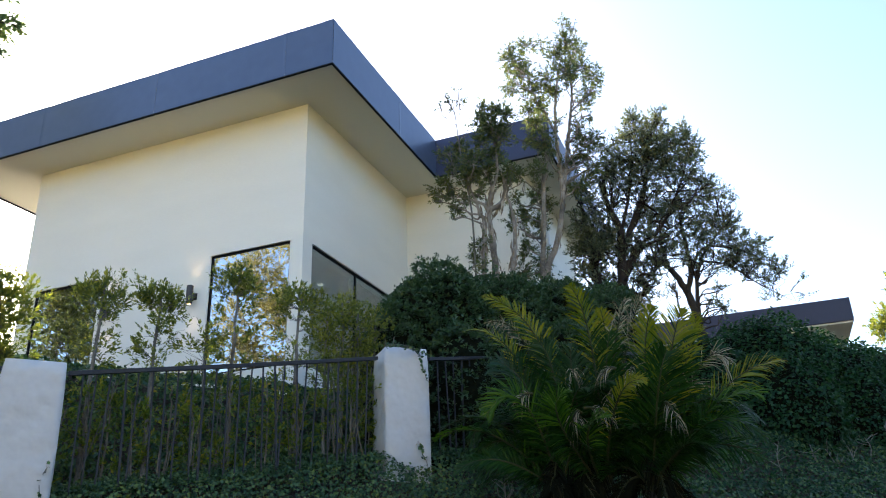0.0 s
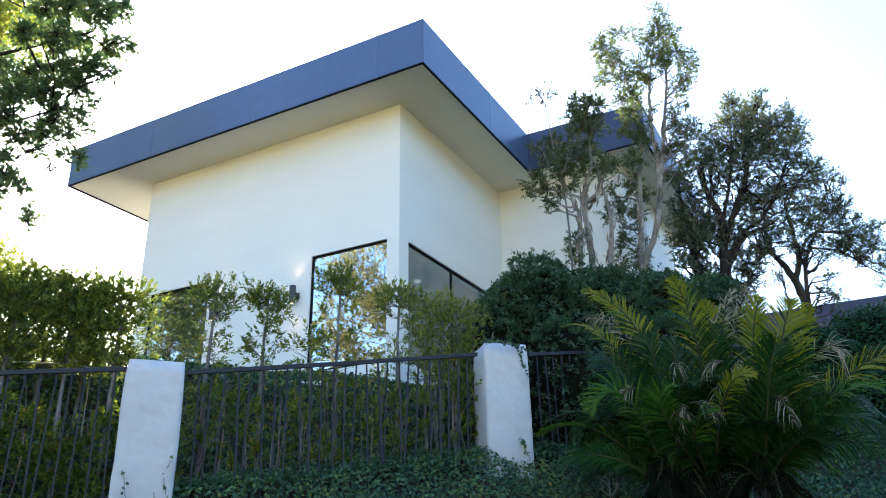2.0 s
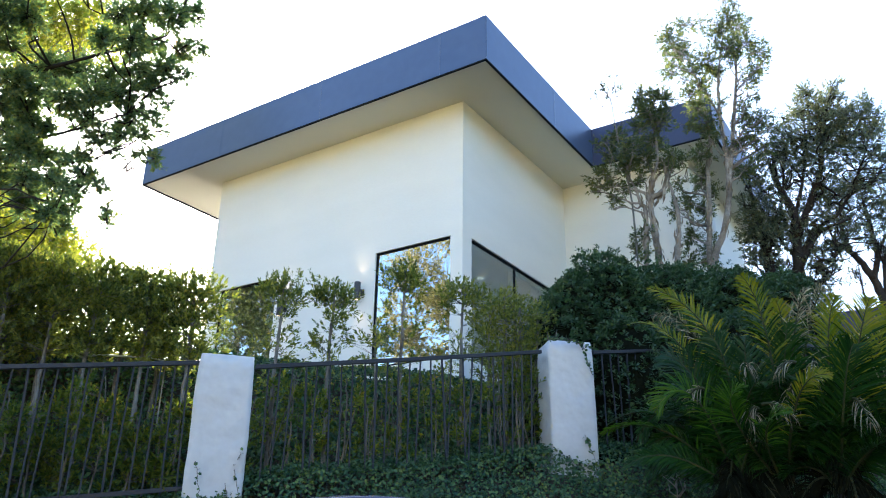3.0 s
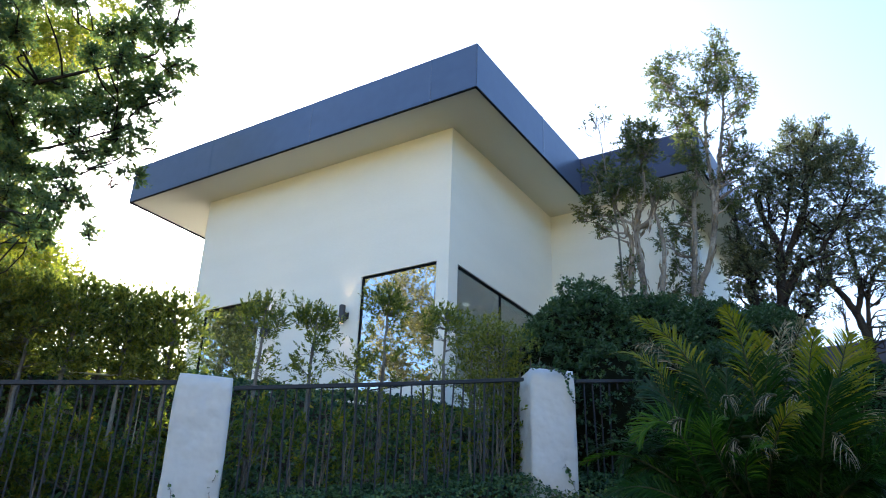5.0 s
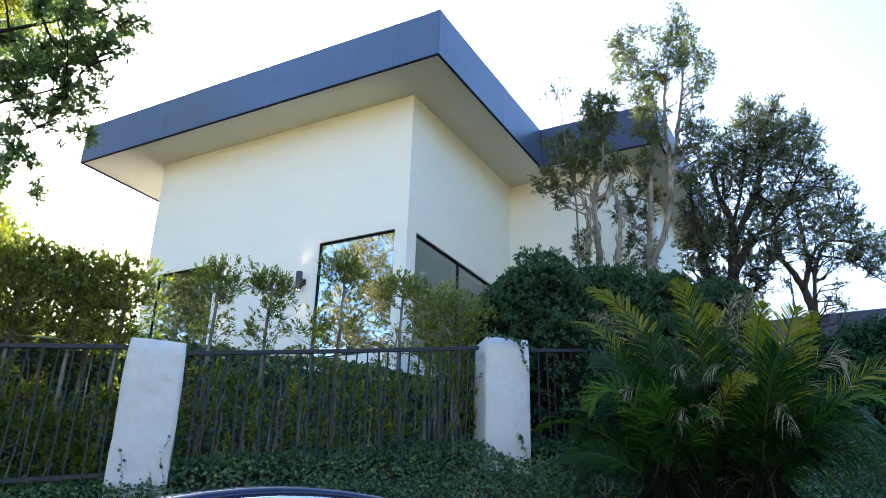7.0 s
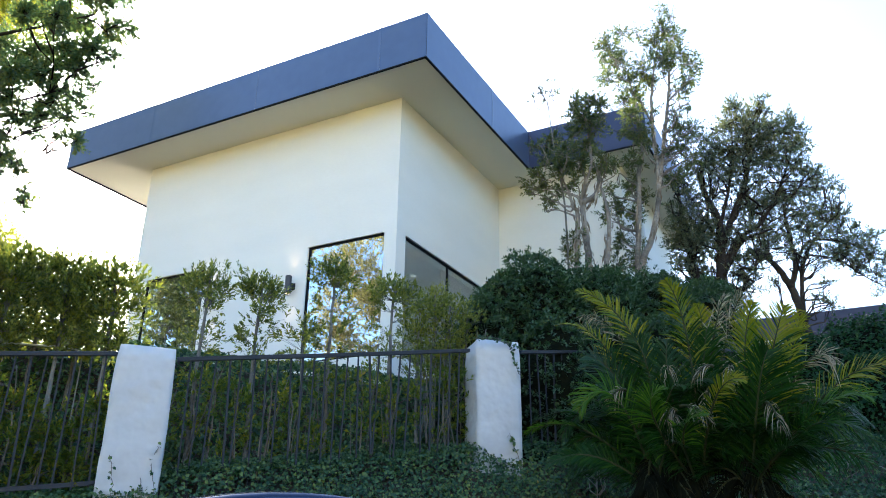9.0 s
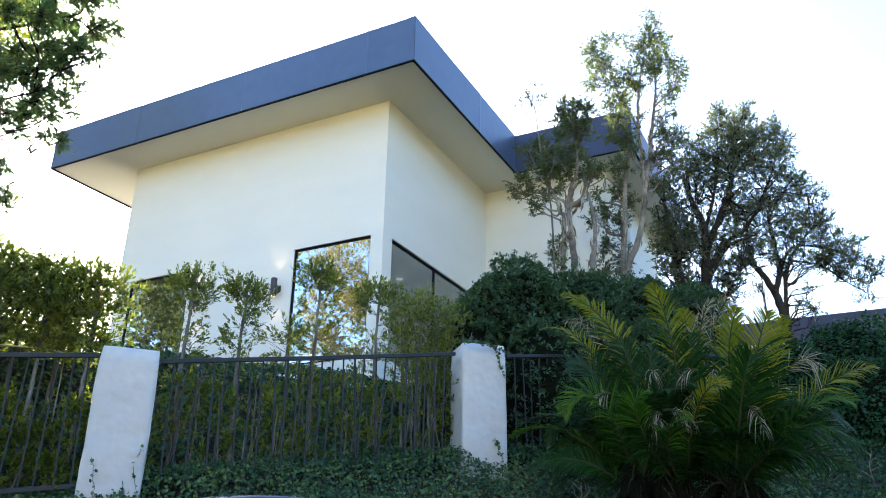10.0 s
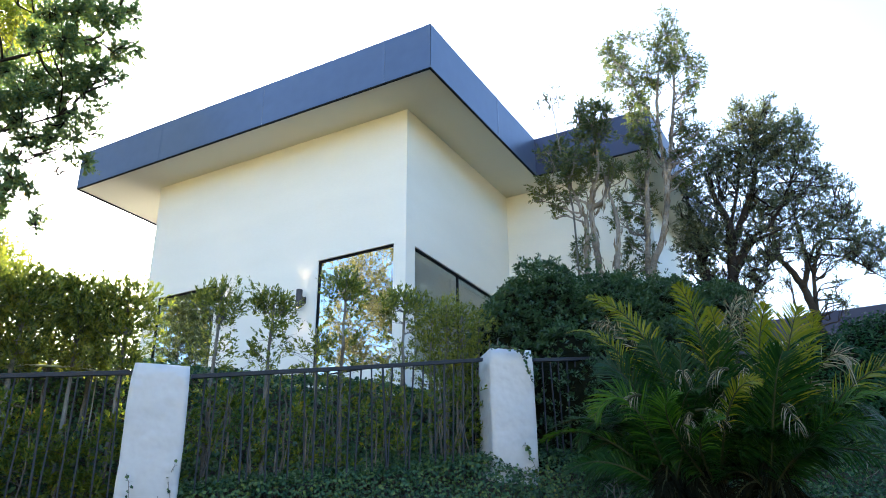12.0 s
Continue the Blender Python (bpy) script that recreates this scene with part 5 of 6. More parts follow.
BOUGH_TIPS = [
    (0.02, -7.2, 4.94, 0.13), (-0.42, -7.09, 4.99, 0.16), (-0.29, -6.88, 5.05, 0.14), (-0.34, -6.66, 5.13, 0.09), (0.29, -6.83, 4.91, 0.09), (0.41, -6.61, 5.01, 0.05), (0.61, -6.46, 4.99, 0.06), (0.61, -6.32, 5.03, 0.07), (-0.17, -6.48, 5, 0.09), (0.36, -6.63, 4.7, 0.07), (-0.09, -6.6, 4.77, 0.09), (0.1, -6.9, 4.68, 0.09), (-0.11, -7.05, 4.62, 0.12), (-0.3, -7.16, 4.67, 0.11), (-0.47, -6.59, 4.77, 0.07), (-0.22, -6.54, 4.63, 0.09), (0.41, -6.59, 4.47, 0.05), (0.21, -6.41, 4.5, 0.06), (0.29, -6.46, 4.39, 0.03), (-0.51, -6.42, 4.57, 0.09),
    (-0.54, -7.03, 5.52, 0.11), (-0.12, -7.09, 5.21, 0.11), (0.05, -7.25, 4.90, 0.12), (-0.56, -6.74, 5.21, 0.09), (0.46, -7.35, 4.45, 0.11), (0.20, -7.00, 4.65, 0.08), (-0.58, -6.72, 4.83, 0.10), (0.98, -7.29, 4.22, 0.07), (-0.27, -6.96, 4.54, 0.12), (0.27, -6.92, 4.38, 0.08), (0.87, -7.32, 4.00, 0.08), (0.66, -7.08, 4.63, 0.06), (0.46, -6.86, 4.68, 0.06)]
BOUGH_OUTER = [
    (0.55, -7.94, 5.98, 0.18), (0.26, -7.51, 6.4, 0.19), (0.49, -7.29, 6.47, 0.19), (1.17, -6.94, 6.39, 0.16), (1.34, -6.76, 6.42, 0.09), (-0.2, -7.85, 6, 0.18), (-0.28, -7.71, 5.64, 0.18), (-0.14, -7.67, 5.11, 0.16), (-0.6, -7.36, 4.86, 0.16), (-0.45, -7.31, 4.38, 0.15)]
tree("large leafy tree hanging dark branches over the hedge", [
    (0.14, [(-2.6, -8.2, 2.2), (-2.5, -8.0, 4.0), (-1.6, -7.8, 5.6), (-0.6, -7.5, 6.6)]),
    (0.035, [(-1.6, -7.8, 5.6), (-0.6, -7.3, 5.75), (0.2, -6.95, 5.9), (0.9, -6.6, 6.1)]),
    (0.03, [(-1.9, -7.85, 5.2), (-0.8, -7.3, 5.05), (0.0, -6.9, 5.2), (0.5, -6.6, 5.4)]),
    (0.018, [(-0.8, -7.3, 5.05), (-0.4, -7.0, 4.85), (0.0, -6.7, 4.8)])],
    BOUGH_TOP + BOUGH_MIDDLE + BOUGH_TIPS + BOUGH_OUTER, DARK_BARK, OAK_LEAF, 205, long=0.043, wide=0.54, per=10, dense=3.1, size=0.10, droop=0.12, every=3, limb=0.01, fill=1.08, loose=0)
tree("sunlit yellow-green tree beyond the hedge, with added clumps behind the bough", [
    (0.14, [(-13.07, -2.22, 3.0), (-12.97, -2.22, 5.5), (-12.67, -2.02, 12.0)])],
    [(-12.13, -1.35, 14.96, 1.20), (-12.67, -1.32, 14.46, 1.08), (-13.41, -1.75, 13.74, 0.96), (-11.68, -0.45, 14.51, 0.84), (-12.58, -1.13, 9.54, 1.20), (-12.59, -0.04, 9.08, 0.96), (-11.95, -0.98, 8.85, 1.08), (-11.85, 0.26, 8.80, 0.72), (-13.16, -1.17, 10.54, 0.96), (-11.51, -0.14, 15.49, 0.96),
     # added clumps in sunlit yellow, standing in for backlit leaves of the near bough
     (-7.60, -3.66, 11.80, 0.62), (-7.79, -3.57, 11.48, 0.45), (-7.17, -3.06, 11.98, 0.55), (-6.55, -2.94, 12.67, 0.45), (-7.68, -4.40, 12.13, 0.50), (-7.35, -3.48, 12.02, 0.40), (-8.05, -3.61, 11.13, 0.30), (-7.97, -4.20, 11.61, 0.50), (-7.40, -3.02, 11.64, 0.30)],
    GREY_BARK, SUN_LEAF, 207, long=0.11, wide=0.5, dense=1.05, size=0.3, every=6)
tree("bushy yellow-green tree rising behind the hedge", [
    (0.07, [(-5.9, -5.0, 4.0), (-5.7, -4.7, 5.2), (-5.5, -4.4, 6.2)])],
    [(-5.46, -4.63, 6.65, 0.27), (-5.27, -4.17, 6.57, 0.24), (-5.46, -4.36, 6.34, 0.25), (-5.21, -3.85, 6.3, 0.17), (-5.59, -4.42, 6.08, 0.22), (-5.46, -4.14, 6.04, 0.18),
     (-3.41, -5.65, 5.40, 0.30), (-3.46, -5.31, 5.75, 0.28), (-3.25, -5.15, 5.57, 0.24), (-3.36, -4.85, 5.59, 0.20), (-3.60, -5.07, 5.35, 0.30), (-3.01, -5.08, 5.15, 0.24), (-3.25, -5.45, 4.84, 0.30), (-3.81, -4.78, 5.04, 0.26), (-3.60, -5.36, 4.48, 0.30), (-3.41, -5.03, 4.48, 0.26), (-3.65, -4.49, 5.57, 0.16), (-3.18, -4.60, 5.28, 0.14), (-3.87, -5.72, 6.04, 0.28), (-3.37, -5.46, 5.95, 0.22)], GREY_BARK, SUN_LEAF, 209, long=0.070, wide=0.48, dense=1.3, size=0.16)
tree("round sunlit yellow-green tree far up the street", [
    (0.16, [(12.5, 19.4, 4.4), (12.4, 19.3, 6.5), (12.6, 19.2, 8.4)])],
    [(11.4, 19.47, 9.1, 0.89), (12.38, 19.28, 9.53, 0.89), (12.97, 19.16, 9.0, 1.0), (10.79, 19.56, 8.79, 0.5), (12.43, 19.27, 8.09, 1.1), (13.49, 19.04, 8.29, 0.88), (14.28, 18.83, 8.92, 1.33), (11.5, 19.4, 8.1, 0.7), (14.5, 18.9, 7.4, 1.0), (13.2, 19.2, 7.3, 0.8)],
    GREY_BARK, FAR_LEAF, 206, long=0.12, wide=0.5, dense=2.4, size=0.30, every=4)
for n, (x, y, big, leaf, label) in enumerate(((-12.2, -18.5, 1.0, TAN_LEAF, "tall sunlit tree with tan leaves across the street"), (-20.5, -17.5, 1.1, TAN_LEAF, "tall sunlit tree with tan leaves across the street"), (-17.0, -10.5, 0.95, GUM_LEAF, "tall olive-brown tree across the street"))):
    rr = random.Random(300 + n)
    z = land_at(x, y)
    top = [(x + rr.uniform(-2.0, 2.2), y + rr.uniform(-2.2, 2.2), z + 8.0 * big + rr.uniform(-1.2 if leaf is GUM_LEAF else -4.5, 7.0), rr.uniform(0.8, 1.3)) for _ in range(40 if leaf is GUM_LEAF else 48)]
    tree(label, [(0.10, [(x, y, z - 0.1), (x + 0.2, y, z + 5), (x - 0.1, y + 0.2, z + 12)])], top, GREY_BARK, leaf, 310 + n, long=0.175, wide=0.42, dense=0.70 if leaf is GUM_LEAF else 0.78, size=0.4, every=6)

# ---------------------------------------------------------------- the palm clump
palm = thing("palm", (5.28, -2.75, land_at(5.28, -2.75)), "bushy multi-stemmed palm with arching feathery fronds, some yellow or dry", "palm")


def palm_frond(base, mid, tip, leaf, seed, reach=0.30, pairs=84, hang_down=0.14, broad=0.0072, front=0.6, tip_leaf=None):
    """An arching stalk through mid with two rows of narrow leaflets that shorten towards the tip."""
    rng = np.random.default_rng(seed)
    a, m, b = np.array(base, float), np.array(mid, float), np.array(tip, float)
    m = 2 * m - (a + b) / 2
    u = np.linspace(0, 1, 26)[:, None]
    line = (1 - u) ** 2 * a + 2 * u * (1 - u) * m + u ** 2 * b
    bm = bmesh.new()
    tube(bm, line, np.linspace(0.016, 0.003, 26), 5)
    t = np.linspace(0.12, 0.995, pairs)
    at = np.stack([np.interp(t, u[:, 0], line[:, k]) for k in range(3)], -1)
    tang = unit(np.gradient(at, axis=0))
    face = unit(np.array([0.15, -front, 1 - front]) + rng.normal(size=3) * 0.22)
    out = unit(np.cross(tang, face))
    lift = np.cross(out, tang)
    length = reach * np.sin(np.clip(t * 0.86 + 0.16, 0, 1) * math.pi) ** 0.6 * (1 - 0.15 * t)
    twist = 0.35 * np.sin(t * rng.uniform(3, 7) + rng.uniform(0, 6))
    sets = {}
    for sgn in (-1, 1):
        for i in range(pairs):
            torn = tip_leaf is PALM_DRY and t[i] > 0.4
            if rng.random() < (0.45 if torn else 0.06):
                continue
            verts, faces = sets.setdefault(tip_leaf if tip_leaf is not None and t[i] + 0.14 * rng.normal() > 0.47 else leaf, ([], []))
            L = length[i] * rng.uniform(0.75, 1.1)
            d = unit(sgn * out[i] + lift[i] * (0.40 + sgn * twist[i]) + tang[i] * (0.75 + 0.8 * t[i]) + rng.normal(size=3) * 0.13)
            wdir = unit(np.cross(d, lift[i]) + rng.normal(size=3) * 0.3)
            w = broad * (1.1 - 0.3 * t[i]) * (0.6 if torn else 1.0)
            n0 = len(verts)
            sag = np.array([0, 0, -(1.1 if torn and rng.random() < 0.5 else hang_down) * L * rng.uniform(0.5, 1.6)])
            p0, p1, p2, p3 = at[i], at[i] + d * L * 0.4 + sag * 0.1, at[i] + d * L * 0.75 + sag * 0.5, at[i] + d * L + sag * 1.15
            verts += [p0 - wdir * w * 0.5, p0 + wdir * w * 0.5, p1 + wdir * w, p1 - wdir * w, p2 + wdir * w * 0.7, p2 - wdir * w * 0.7, p3]
            faces += [(n0, n0 + 1, n0 + 2), (n0, n0 + 2, n0 + 3), (n0 + 3, n0 + 2, n0 + 4), (n0 + 3, n0 + 4, n0 + 5), (n0 + 5, n0 + 4, n0 + 6)]
    stalk = part("frond", bm, RACHIS, palm, smooth=True)
    for mat, (verts, faces) in sets.items():
        tagged(hang("blade", fast_mesh("blade", verts, faces), mat, stalk), kind="stuff")


STEMS = LEFT, MIDDLE, RIGHT = (4.60, -2.80, 2.22), (4.98, -2.68, 2.24), (5.40, -2.76, 2.20)
for n, (x, y, top) in enumerate(STEMS):
    bm = bmesh.new()
    rng = np.random.default_rng(n + 1)
    low = land_at(x, y) - 0.1
    tube(bm, [(x, y, low + (top - low) * k / 9) for k in range(10)], [0.07 * (1 + 0.18 * (k % 2)) for k in range(9)] + [0.02], 9, 0.15, rng)
    part("stem", bm, DARK_BARK, palm, "short fibrous palm stem", smooth=True)

# mid, tip, how far the leaflets reach, how much the frond turns to the street, and how its end looks
LEFT_FRONDS = (
    ((4.55, -2.85, 3.56), (3.96, -2.95, 4.20), 0.25, 0.6, 1), ((4.31, -2.95, 3.48), (3.76, -3.05, 3.80), 0.17, 0.45, 1), ((4.39, -2.80, 3.60), (3.94, -2.85, 3.91), 0.16, 0.4, 2),
    ((4.44, -3.00, 3.11), (4.11, -3.10, 3.46), 0.34, 0.75, 4), ((4.39, -3.15, 3.03), (4.05, -3.25, 2.89), 0.28, 0.6, 3), ((4.06, -3.10, 2.77), (3.49, -3.20, 2.74), 0.17, 0.35, 3),
    ((4.16, -3.20, 2.52), (3.73, -3.30, 2.41), 0.16, 0.3, 0), ((4.06, -2.90, 2.91), (3.46, -2.95, 2.86), 0.18, 0.3, 0), ((4.66, -2.90, 3.16), (4.52, -2.95, 3.66), 0.3, 0.7, 4))
MIDDLE_FRONDS = (
    ((5.01, -2.80, 3.57), (4.85, -2.85, 4.20), 0.24, 0.65, 1), ((4.85, -2.95, 3.02), (4.87, -3.00, 3.57), 0.3, 0.7, 4), ((5.09, -2.75, 3.14), (5.19, -2.75, 3.70), 0.3, 0.7, 0),
    ((5.21, -2.70, 3.52), (5.40, -2.70, 4.01), 0.24, 0.6, 2), ((5.25, -3.15, 2.94), (5.55, -3.25, 3.06), 0.16, 0.5, 1), ((4.73, -3.20, 2.82), (4.86, -3.25, 3.05), 0.26, 0.6, 3),
    ((5.11, -2.60, 3.44), (5.09, -2.60, 3.99), 0.22, 0.6, 1), ((5.31, -2.55, 3.59), (5.52, -2.50, 4.04), 0.22, 0.6, 2), ((4.98, -3.25, 2.66), (5.23, -3.35, 2.79), 0.2, 0.5, 3))
RIGHT_FRONDS = (
    ((5.47, -2.65, 3.38), (5.62, -2.65, 3.92), 0.26, 0.6, 1), ((5.69, -2.95, 3.19), (5.90, -3.00, 3.75), 0.36, 0.9, 1), ((5.94, -2.85, 3.20), (6.23, -2.90, 3.19), 0.2, 0.4, 2),
    ((6.13, -2.95, 2.98), (6.67, -3.05, 3.14), 0.24, 0.5, 1), ((6.03, -3.05, 2.82), (6.44, -3.15, 2.86), 0.26, 0.5, 3), ((5.96, -3.10, 2.68), (6.32, -3.20, 2.57), 0.24, 0.4, 0),
    ((5.85, -2.75, 3.31), (5.99, -2.75, 3.69), 0.26, 0.6, 1), ((5.59, -3.05, 2.98), (5.72, -3.05, 3.36), 0.32, 0.8, 0), ((5.75, -3.15, 2.51), (6.02, -3.25, 2.43), 0.22, 0.4, 0))
n = 0
for base, fronds in zip(STEMS, (LEFT_FRONDS, MIDDLE_FRONDS, RIGHT_FRONDS)):
    for mid, tip, reach, front, golden in fronds:
        palm_frond(base, mid, tip, PALM_LEAF, 400 + n, reach * 1.45, front=front, hang_down=0.24 if golden else 0.16, tip_leaf=(None, PALM_GOLD, PALM_DRY, PALM_FRESH, PALM_BLUE)[golden])
        n += 1
rr = random.Random(8)
for i in range(48):                                   # the dark thick of the clump
    a = Vector(STEMS[i % 3])
    turn, rise, far = rr.uniform(0, 2 * math.pi), rr.uniform(0.1, 1.25), rr.uniform(0.35, 0.85)
    way = Vector((math.cos(turn), 0.75 * math.sin(turn) + 0.15, 0)) * far
    palm_frond(a, a + way * 0.45 + Vector((0, 0, 0.72 * rise + 0.12)), a + way + Vector((0, 0, rise * 0.95)), PALM_LEAF, 460 + i, 0.34, pairs=50, front=rr.uniform(0.2, 0.7))
for i in range(14):                                   # low dark fronds spilling down the bank
    a = Vector(LEFT if i % 3 else MIDDLE)
    way = Vector((-rr.uniform(0.4, 1.0), rr.uniform(-0.35, 0.55), 0))
    rise = rr.uniform(0.05, 0.75)
    palm_frond(a, a + way * 0.5 + Vector((0, 0, rise + 0.12)), a + way + Vector((0, 0, rise * 0.8)), PALM_LEAF, 700 + i, 0.32, pairs=50, front=rr.uniform(0.2, 0.6), hang_down=0.4)
for i in range(14):                                   # and up the bank on the other side
    a = Vector(RIGHT)
    way = Vector((rr.uniform(0.45, 1.15), rr.uniform(-0.35, 0.45), 0))
    rise = rr.uniform(0.05, 0.6)
    palm_frond(a, a + way * 0.5 + Vector((0, 0, rise + 0.16)), a + way + Vector((0, 0, rise * 0.8)), PALM_LEAF, 730 + i, 0.32, pairs=50, front=rr.uniform(0.2, 0.6), hang_down=0.4, tip_leaf=PALM_FRESH if i % 3 == 0 else None)
for i in range(9):                                    # dry shreds caught between the fronds
    a = Vector(STEMS[i % 3]) + Vector((rr.uniform(-0.2, 0.35), -0.3, rr.uniform(0.5, 1.05)))
    tip = a + Vector((rr.uniform(-0.2, 0.3), rr.uniform(-0.15, 0), rr.uniform(-0.3, -0.05)))
    palm_frond(a, (a + tip) / 2 + Vector((0, 0, 0.06)), tip, PALM_DRY, 520 + i, 0.15, pairs=9, hang_down=1.0, broad=0.004)
for i in range(22):                                   # dead leaves hanging round the stems, coloured near-black for the clump's inner shade
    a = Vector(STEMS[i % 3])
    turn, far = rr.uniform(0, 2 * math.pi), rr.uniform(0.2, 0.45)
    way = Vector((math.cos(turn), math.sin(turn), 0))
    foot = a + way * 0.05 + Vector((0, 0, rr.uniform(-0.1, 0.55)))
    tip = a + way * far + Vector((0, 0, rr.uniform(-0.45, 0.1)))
    palm_frond(foot, foot.lerp(tip, 0.5) + Vector((0, 0, 0.1)), tip, PALM_SHADE, 600 + i, reach=0.26, pairs=30, hang_down=0.8)

# a thin pipe lying on the slope behind the fence
pipe = thing("garden_pipe", (*to_xy(0.1, 8.4), 3.5), "thin pale plastic watering pipe on the slope behind the fence", "pipe")
bm = bmesh.new()
tube(bm, smooth_line([(*to_xy(-0.30, 8.4), 3.50), (*to_xy(-0.04, 8.4), 3.517), (*to_xy(0.28, 8.4), 3.527), (*to_xy(0.42, 8.45), 3.50)], 12), [0.009] * 12, 8)
part("tube", bm, PIPE, pipe, smooth=True)
for s in (-0.28, 0.40):
    bm = bmesh.new()
    low = float(land(s, 8.42)) - 0.05
    tube(bm, [(*to_xy(s, 8.42), low), (*to_xy(s, 8.42), 3.52)], [0.008, 0.006], 6)
    part("stake", bm, PALE_TWIG, pipe, "short wooden stake")

# ---------------------------------------------------------------- vines and dead twigs
def vine(label, runs, seed, gap=0.035, long=0.045):
    """Thin ivy runners with leaves along them."""
    rng = np.random.default_rng(seed)
    ob = thing("ivy_vine", runs[0][0], label, "vine")
    bm = bmesh.new()
    at, way = [], []
    for run in runs:
        line = smooth_line(run, 14) + rng.normal(size=(14, 3)) * 0.006
        tube(bm, line, [0.0028] * 14, 5)
        n = int(np.linalg.norm(np.diff(line, axis=0), axis=1).sum() / gap) + 2
        u = rng.uniform(0, 13, n)
        at.append(np.stack([np.interp(u, np.arange(14), line[:, k]) for k in range(3)], -1) + rng.normal(size=(n, 3)) * 0.008)
        way.append(rng.normal(size=(n, 3)) + np.array([0.2, -0.4, -0.3]))
    tagged(part("runner", bm, GREY_BARK, ob, smooth=True), kind="stuff")
    at, way = np.vstack(at), np.vstack(way)
    up = unit(rng.normal(size=at.shape) * 0.6 + np.array([0.35, -0.75, 0.5]))
    hang("foliage", leaves("foliage", at, way, up, long * rng.uniform(0.5, 1.2, len(at)), 0.9, LOBED), IVY, ob)
    return ob


def on_pillar(s, c, z):
    return (*to_xy(s, c), z)


vine("ivy runners creeping over the top of the pillar", [
    [(2.94, -2.90, 3.82), (3.03, -2.77, 3.82), (3.13, -2.62, 3.78), (3.17, -2.56, 3.60), (3.19, -2.53, 3.49)],
    [(2.87, -2.96, 3.81), (2.99, -2.79, 3.85), (3.08, -2.65, 3.83), (3.15, -2.55, 3.75)],
    [(3.03, -2.76, 3.84), (3.12, -2.63, 3.81), (3.19, -2.52, 3.78)]], 501, gap=0.014, long=0.032)
vine("ivy shoots climbing the foot of the pillar", [
    [on_pillar(4.55, 6.86, 2.45), on_pillar(4.50, 6.92, 2.70), on_pillar(4.44, 6.93, 2.86)],
    [on_pillar(4.30, 6.88, 2.45), on_pillar(4.25, 6.92, 2.62)], [on_pillar(4.70, 6.88, 2.45), on_pillar(4.68, 6.93, 2.66)]], 502, gap=0.022)
vine("ivy shoots climbing the foot of the white pillar", [
    [on_pillar(0.72, 6.90, 2.05), on_pillar(0.70, 6.94, 2.25), on_pillar(0.66, 6.95, 2.38)],
    [on_pillar(0.95, 6.90, 2.0), on_pillar(0.93, 6.94, 2.20)], [on_pillar(1.05, 6.92, 2.05), on_pillar(1.0, 6.96, 2.3), on_pillar(1.03, 6.96, 2.52)]], 503, gap=0.04, long=0.026)


def dead_twig(foot, seed, high=0.5):
    rng = np.random.default_rng(seed)
    ob = thing("dead_twig", foot, "bare pale dead twig standing in the ivy", "twig", "dead twigs")
    bm = bmesh.new()
    f = np.array(foot, float)
    tip = f + np.array([rng.normal() * 0.1, rng.normal() * 0.1, high])
    line = smooth_line([f, (f + tip) / 2 + rng.normal(size=3) * 0.04, tip], 8)
    tube(bm, line, np.linspace(0.008, 0.003, 8), 6)
    for _ in range(5):
        a = line[rng.integers(2, 7)]
        b = a + np.array([rng.normal() * 0.12, rng.normal() * 0.12, rng.uniform(0.05, 0.2)])
        tube(bm, [a, (a + b) / 2 + rng.normal(size=3) * 0.015, b], [0.005, 0.004, 0.002], 5)
    part("stalk", bm, PALE_TWIG, ob, smooth=True)


for i, (s, c, h) in enumerate(((5.15, 6.47, 0.45), (5.25, 6.5, 0.25), (9.8, 6.95, 0.4), (10.5, 6.85, 0.5), (11.4, 6.9, 0.4), (11.9, 6.8, 0.35), (12.4, 6.85, 0.5), (13.0, 6.9, 0.35), (13.5, 6.78, 0.65), (14.4, 6.85, 0.5))):
    dead_twig((*to_xy(s, c), float(land(s, c)) - 0.03), 520 + i, h)

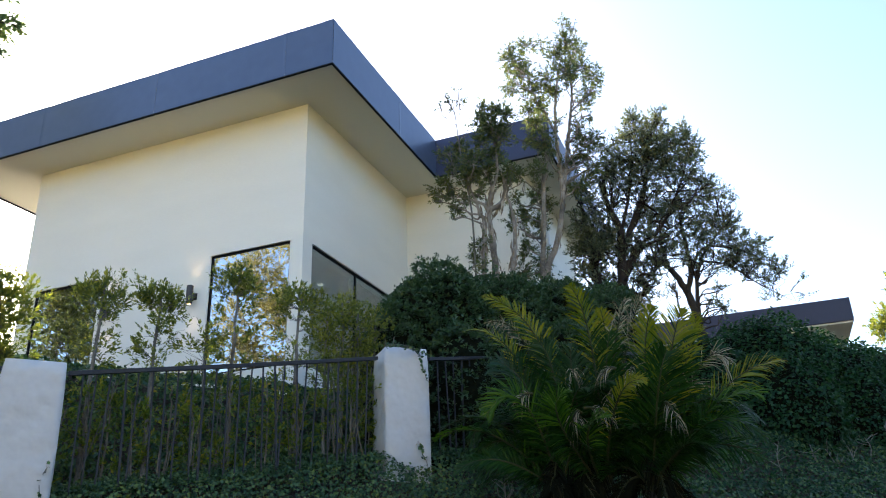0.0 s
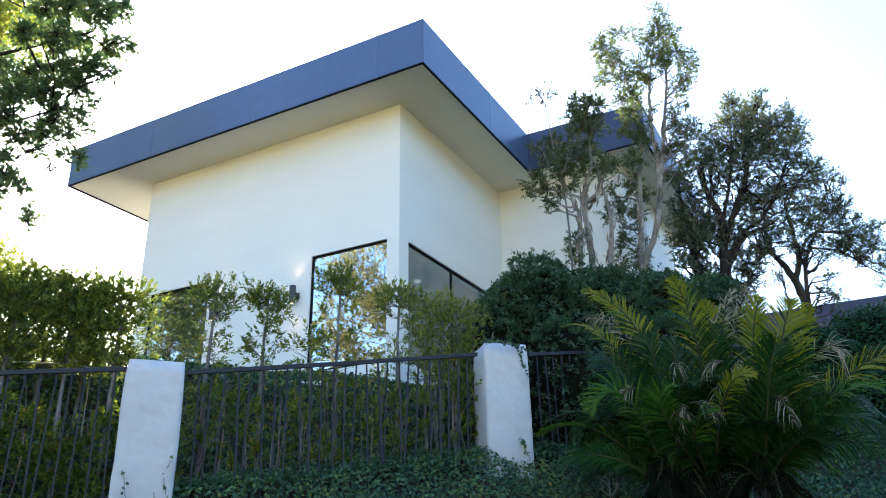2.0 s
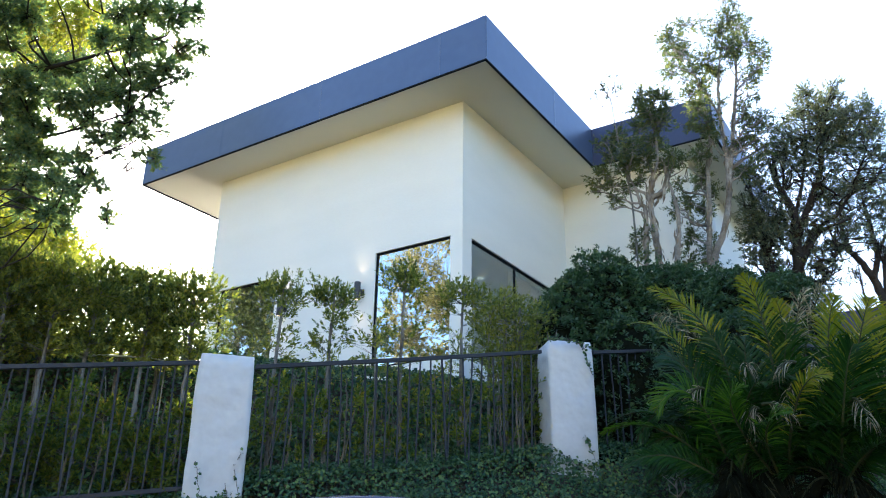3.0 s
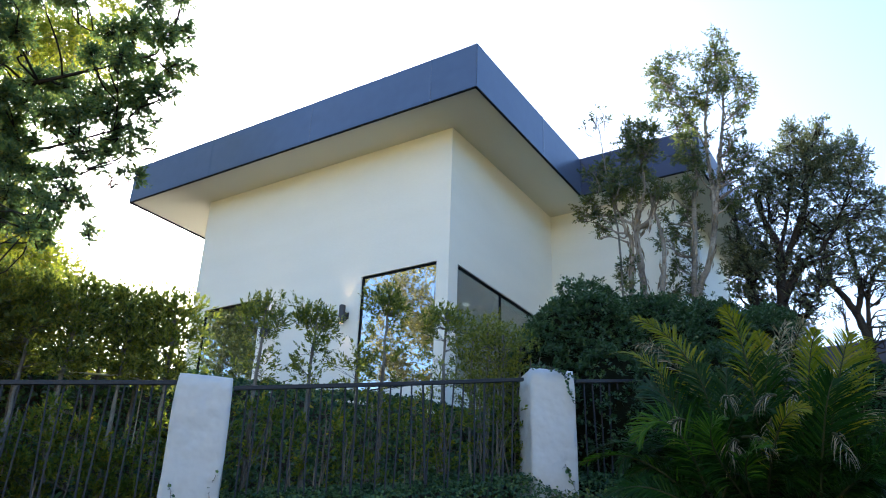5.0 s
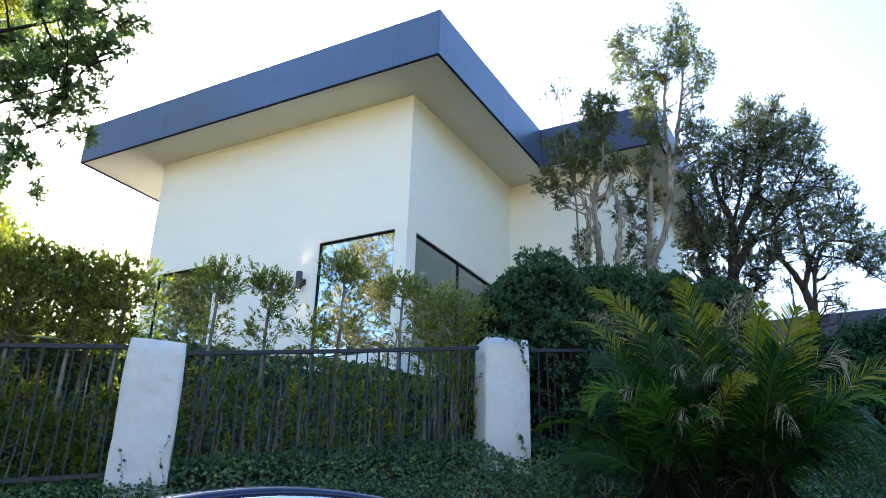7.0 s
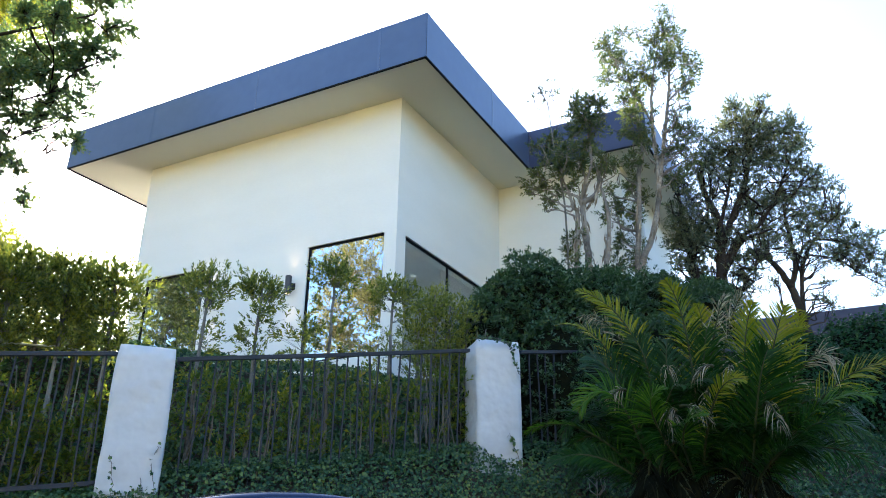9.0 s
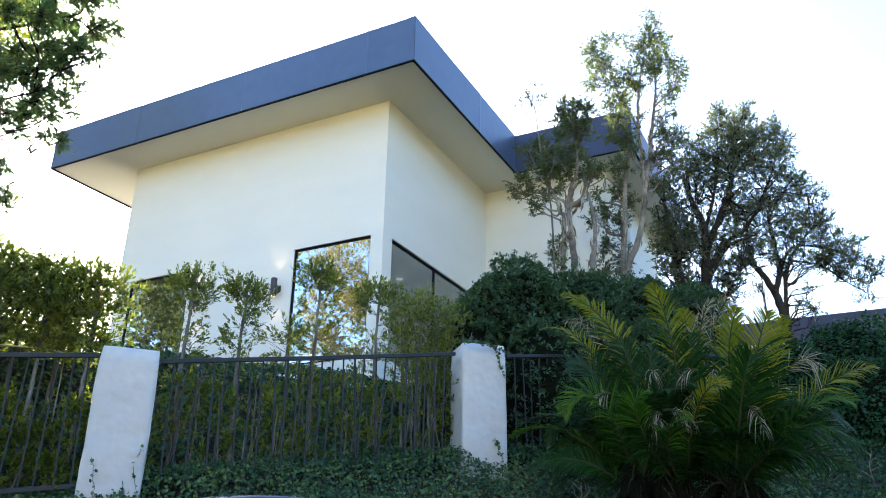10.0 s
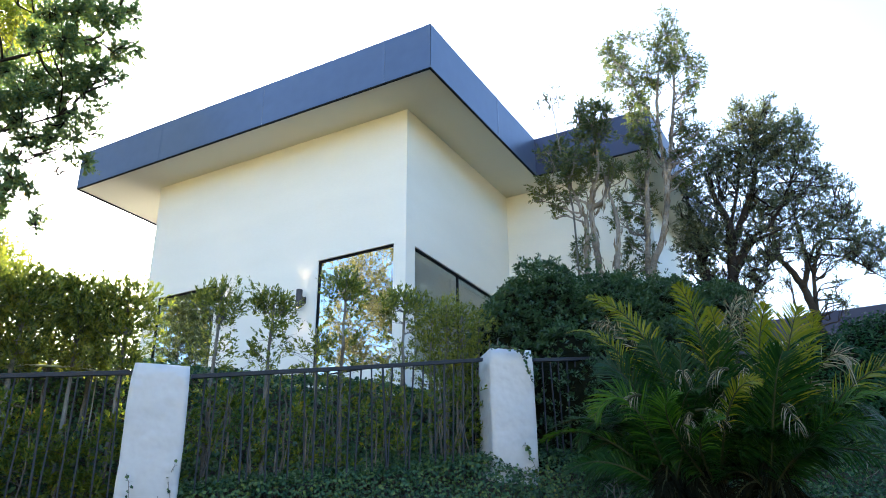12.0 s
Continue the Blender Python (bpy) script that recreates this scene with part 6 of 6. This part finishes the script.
# ---------------------------------------------------------------- the parked car
def parked_car(s, c):
    """A dark saloon at the kerb, nose uphill."""
    x, y = to_xy(s, c)
    z = float(land(s, c))
    ob = thing("car", (x, y, z), "dark navy saloon car parked along the kerb", "car")
    tilt = Matrix.Translation((x, y, z)) @ Matrix.Rotation(math.atan2(ALONG.y, ALONG.x), 4, "Z") @ Matrix.Rotation(-math.atan(0.138), 4, "Y")

    def put(name, bm, mat, parent, label="", smooth=False):
        bm.transform(tilt)
        return part(name, bm, mat, parent, label, smooth)

    def loft(rows, sides):
        bm = bmesh.new()
        rings = [[bm.verts.new((px, py, pz)) for py, pz in ring] for px, ring in rows]
        for r0, r1 in zip(rings, rings[1:]):
            for k in range(sides):
                bm.faces.new((r0[k], r0[(k + 1) % sides], r1[(k + 1) % sides], r1[k]))
        bm.faces.new(rings[0]), bm.faces.new(rings[-1])
        bmesh.ops.recalc_face_normals(bm, faces=bm.faces)
        return bm

    rows = []
    for px, w, lo, hi in ((-2.35, 0.70, 0.42, 0.78), (-2.25, 0.82, 0.28, 0.92), (-1.6, 0.90, 0.20, 0.98), (0.0, 0.92, 0.20, 0.94), (1.2, 0.91, 0.20, 0.92), (1.9, 0.86, 0.22, 0.80), (2.25, 0.76, 0.30, 0.70), (2.36, 0.62, 0.42, 0.60)):
        rows.append((px, [(-w * 0.9, lo), (-w, lo + 0.12), (-w, hi - 0.10), (-w * 0.93, hi), (w * 0.93, hi), (w, hi - 0.10), (w, lo + 0.12), (w * 0.9, lo)]))
    body = put("body", loft(rows, 8), NAVY, ob, smooth=False)

    def arc(px):                                   # the roof line along the car
        return 1.415 - (px + 0.42) ** 2 / 5.6

    rows = []
    for px in np.linspace(-1.45, 0.95, 15):
        hi, edge = arc(px), 0.62 - 0.05 * abs(px + 0.2)
        rows.append((px, [(-edge - 0.035, hi - 0.07), (-edge, hi - 0.025), (-edge * 0.6, hi), (edge * 0.6, hi), (edge, hi - 0.025), (edge + 0.035, hi - 0.07), (edge, hi - 0.06), (-edge, hi - 0.06)]))
    put("roof", loft(rows, 8), NAVY, ob, smooth=True)
    rows = []
    for px in np.linspace(-1.45, 0.95, 9):
        hi, edge = arc(px) - 0.065, 0.62 - 0.05 * abs(px + 0.2)
        rows.append((px * 1.12, [(-0.84, 0.90), (-edge - 0.02, hi), (edge + 0.02, hi), (0.84, 0.90)]))
    put("glasshouse", loft(rows, 4), CAR_GLASS, ob, "dark tinted car windows")
    for sgn in (-1, 1):
        bm = bmesh.new()
        tube(bm, [(px, sgn * (0.66 - 0.05 * abs(px + 0.2)), arc(px) - 0.078) for px in np.linspace(-1.4, 0.9, 15)], [0.011] * 15, 6)
        put("window_trim", bm, CHROME, ob, "thin chrome window trim", True)
        bm = bmesh.new()
        box(bm, -0.29, -0.21, sgn * 0.745 - 0.02, sgn * 0.745 + 0.02, 0.92, 1.30)
        for v in bm.verts:
            if v.co.z > 1.1:
                v.co.y -= sgn * 0.10
            else:
                v.co.y += sgn * 0.07
        put("door_post", bm, TRIM, ob)
        bm = box(bmesh.new(), 0.62, 0.82, sgn * 0.97 - 0.07, sgn * 0.97 + 0.07, 0.93, 1.05, bevel=0.03)
        put("wing_mirror", bm, NAVY, ob)
        put("headlight", box(bmesh.new(), 2.14, 2.30, sgn * 0.58 - 0.16, sgn * 0.58 + 0.16, 0.56, 0.68, bevel=0.03), LENS, ob, "clear headlight")
        put("tail_light", box(bmesh.new(), -2.345, -2.22, sgn * 0.58 - 0.18, sgn * 0.58 + 0.18, 0.70, 0.82, bevel=0.02), RED_LENS, ob, "red tail light")
        for px in (-1.42, 1.42):
            bm = bmesh.new()
            tube(bm, [(px, sgn * (0.74 + d), 0.32) for d in (0.0, 0.02, 0.17, 0.19)], [0.27, 0.32, 0.32, 0.28], 24)
            wheel = put("wheel", bm, RUBBER, ob, "black tyre", True)
            bm = bmesh.new()
            tube(bm, [(px, sgn * (0.905 + d), 0.32) for d in (0.0, 0.025, 0.03)], [0.21, 0.21, 0.18], 20)
            put("rim", bm, RIM, wheel, "grey alloy rim")
    return ob


parked_car(1.57, 4.55)
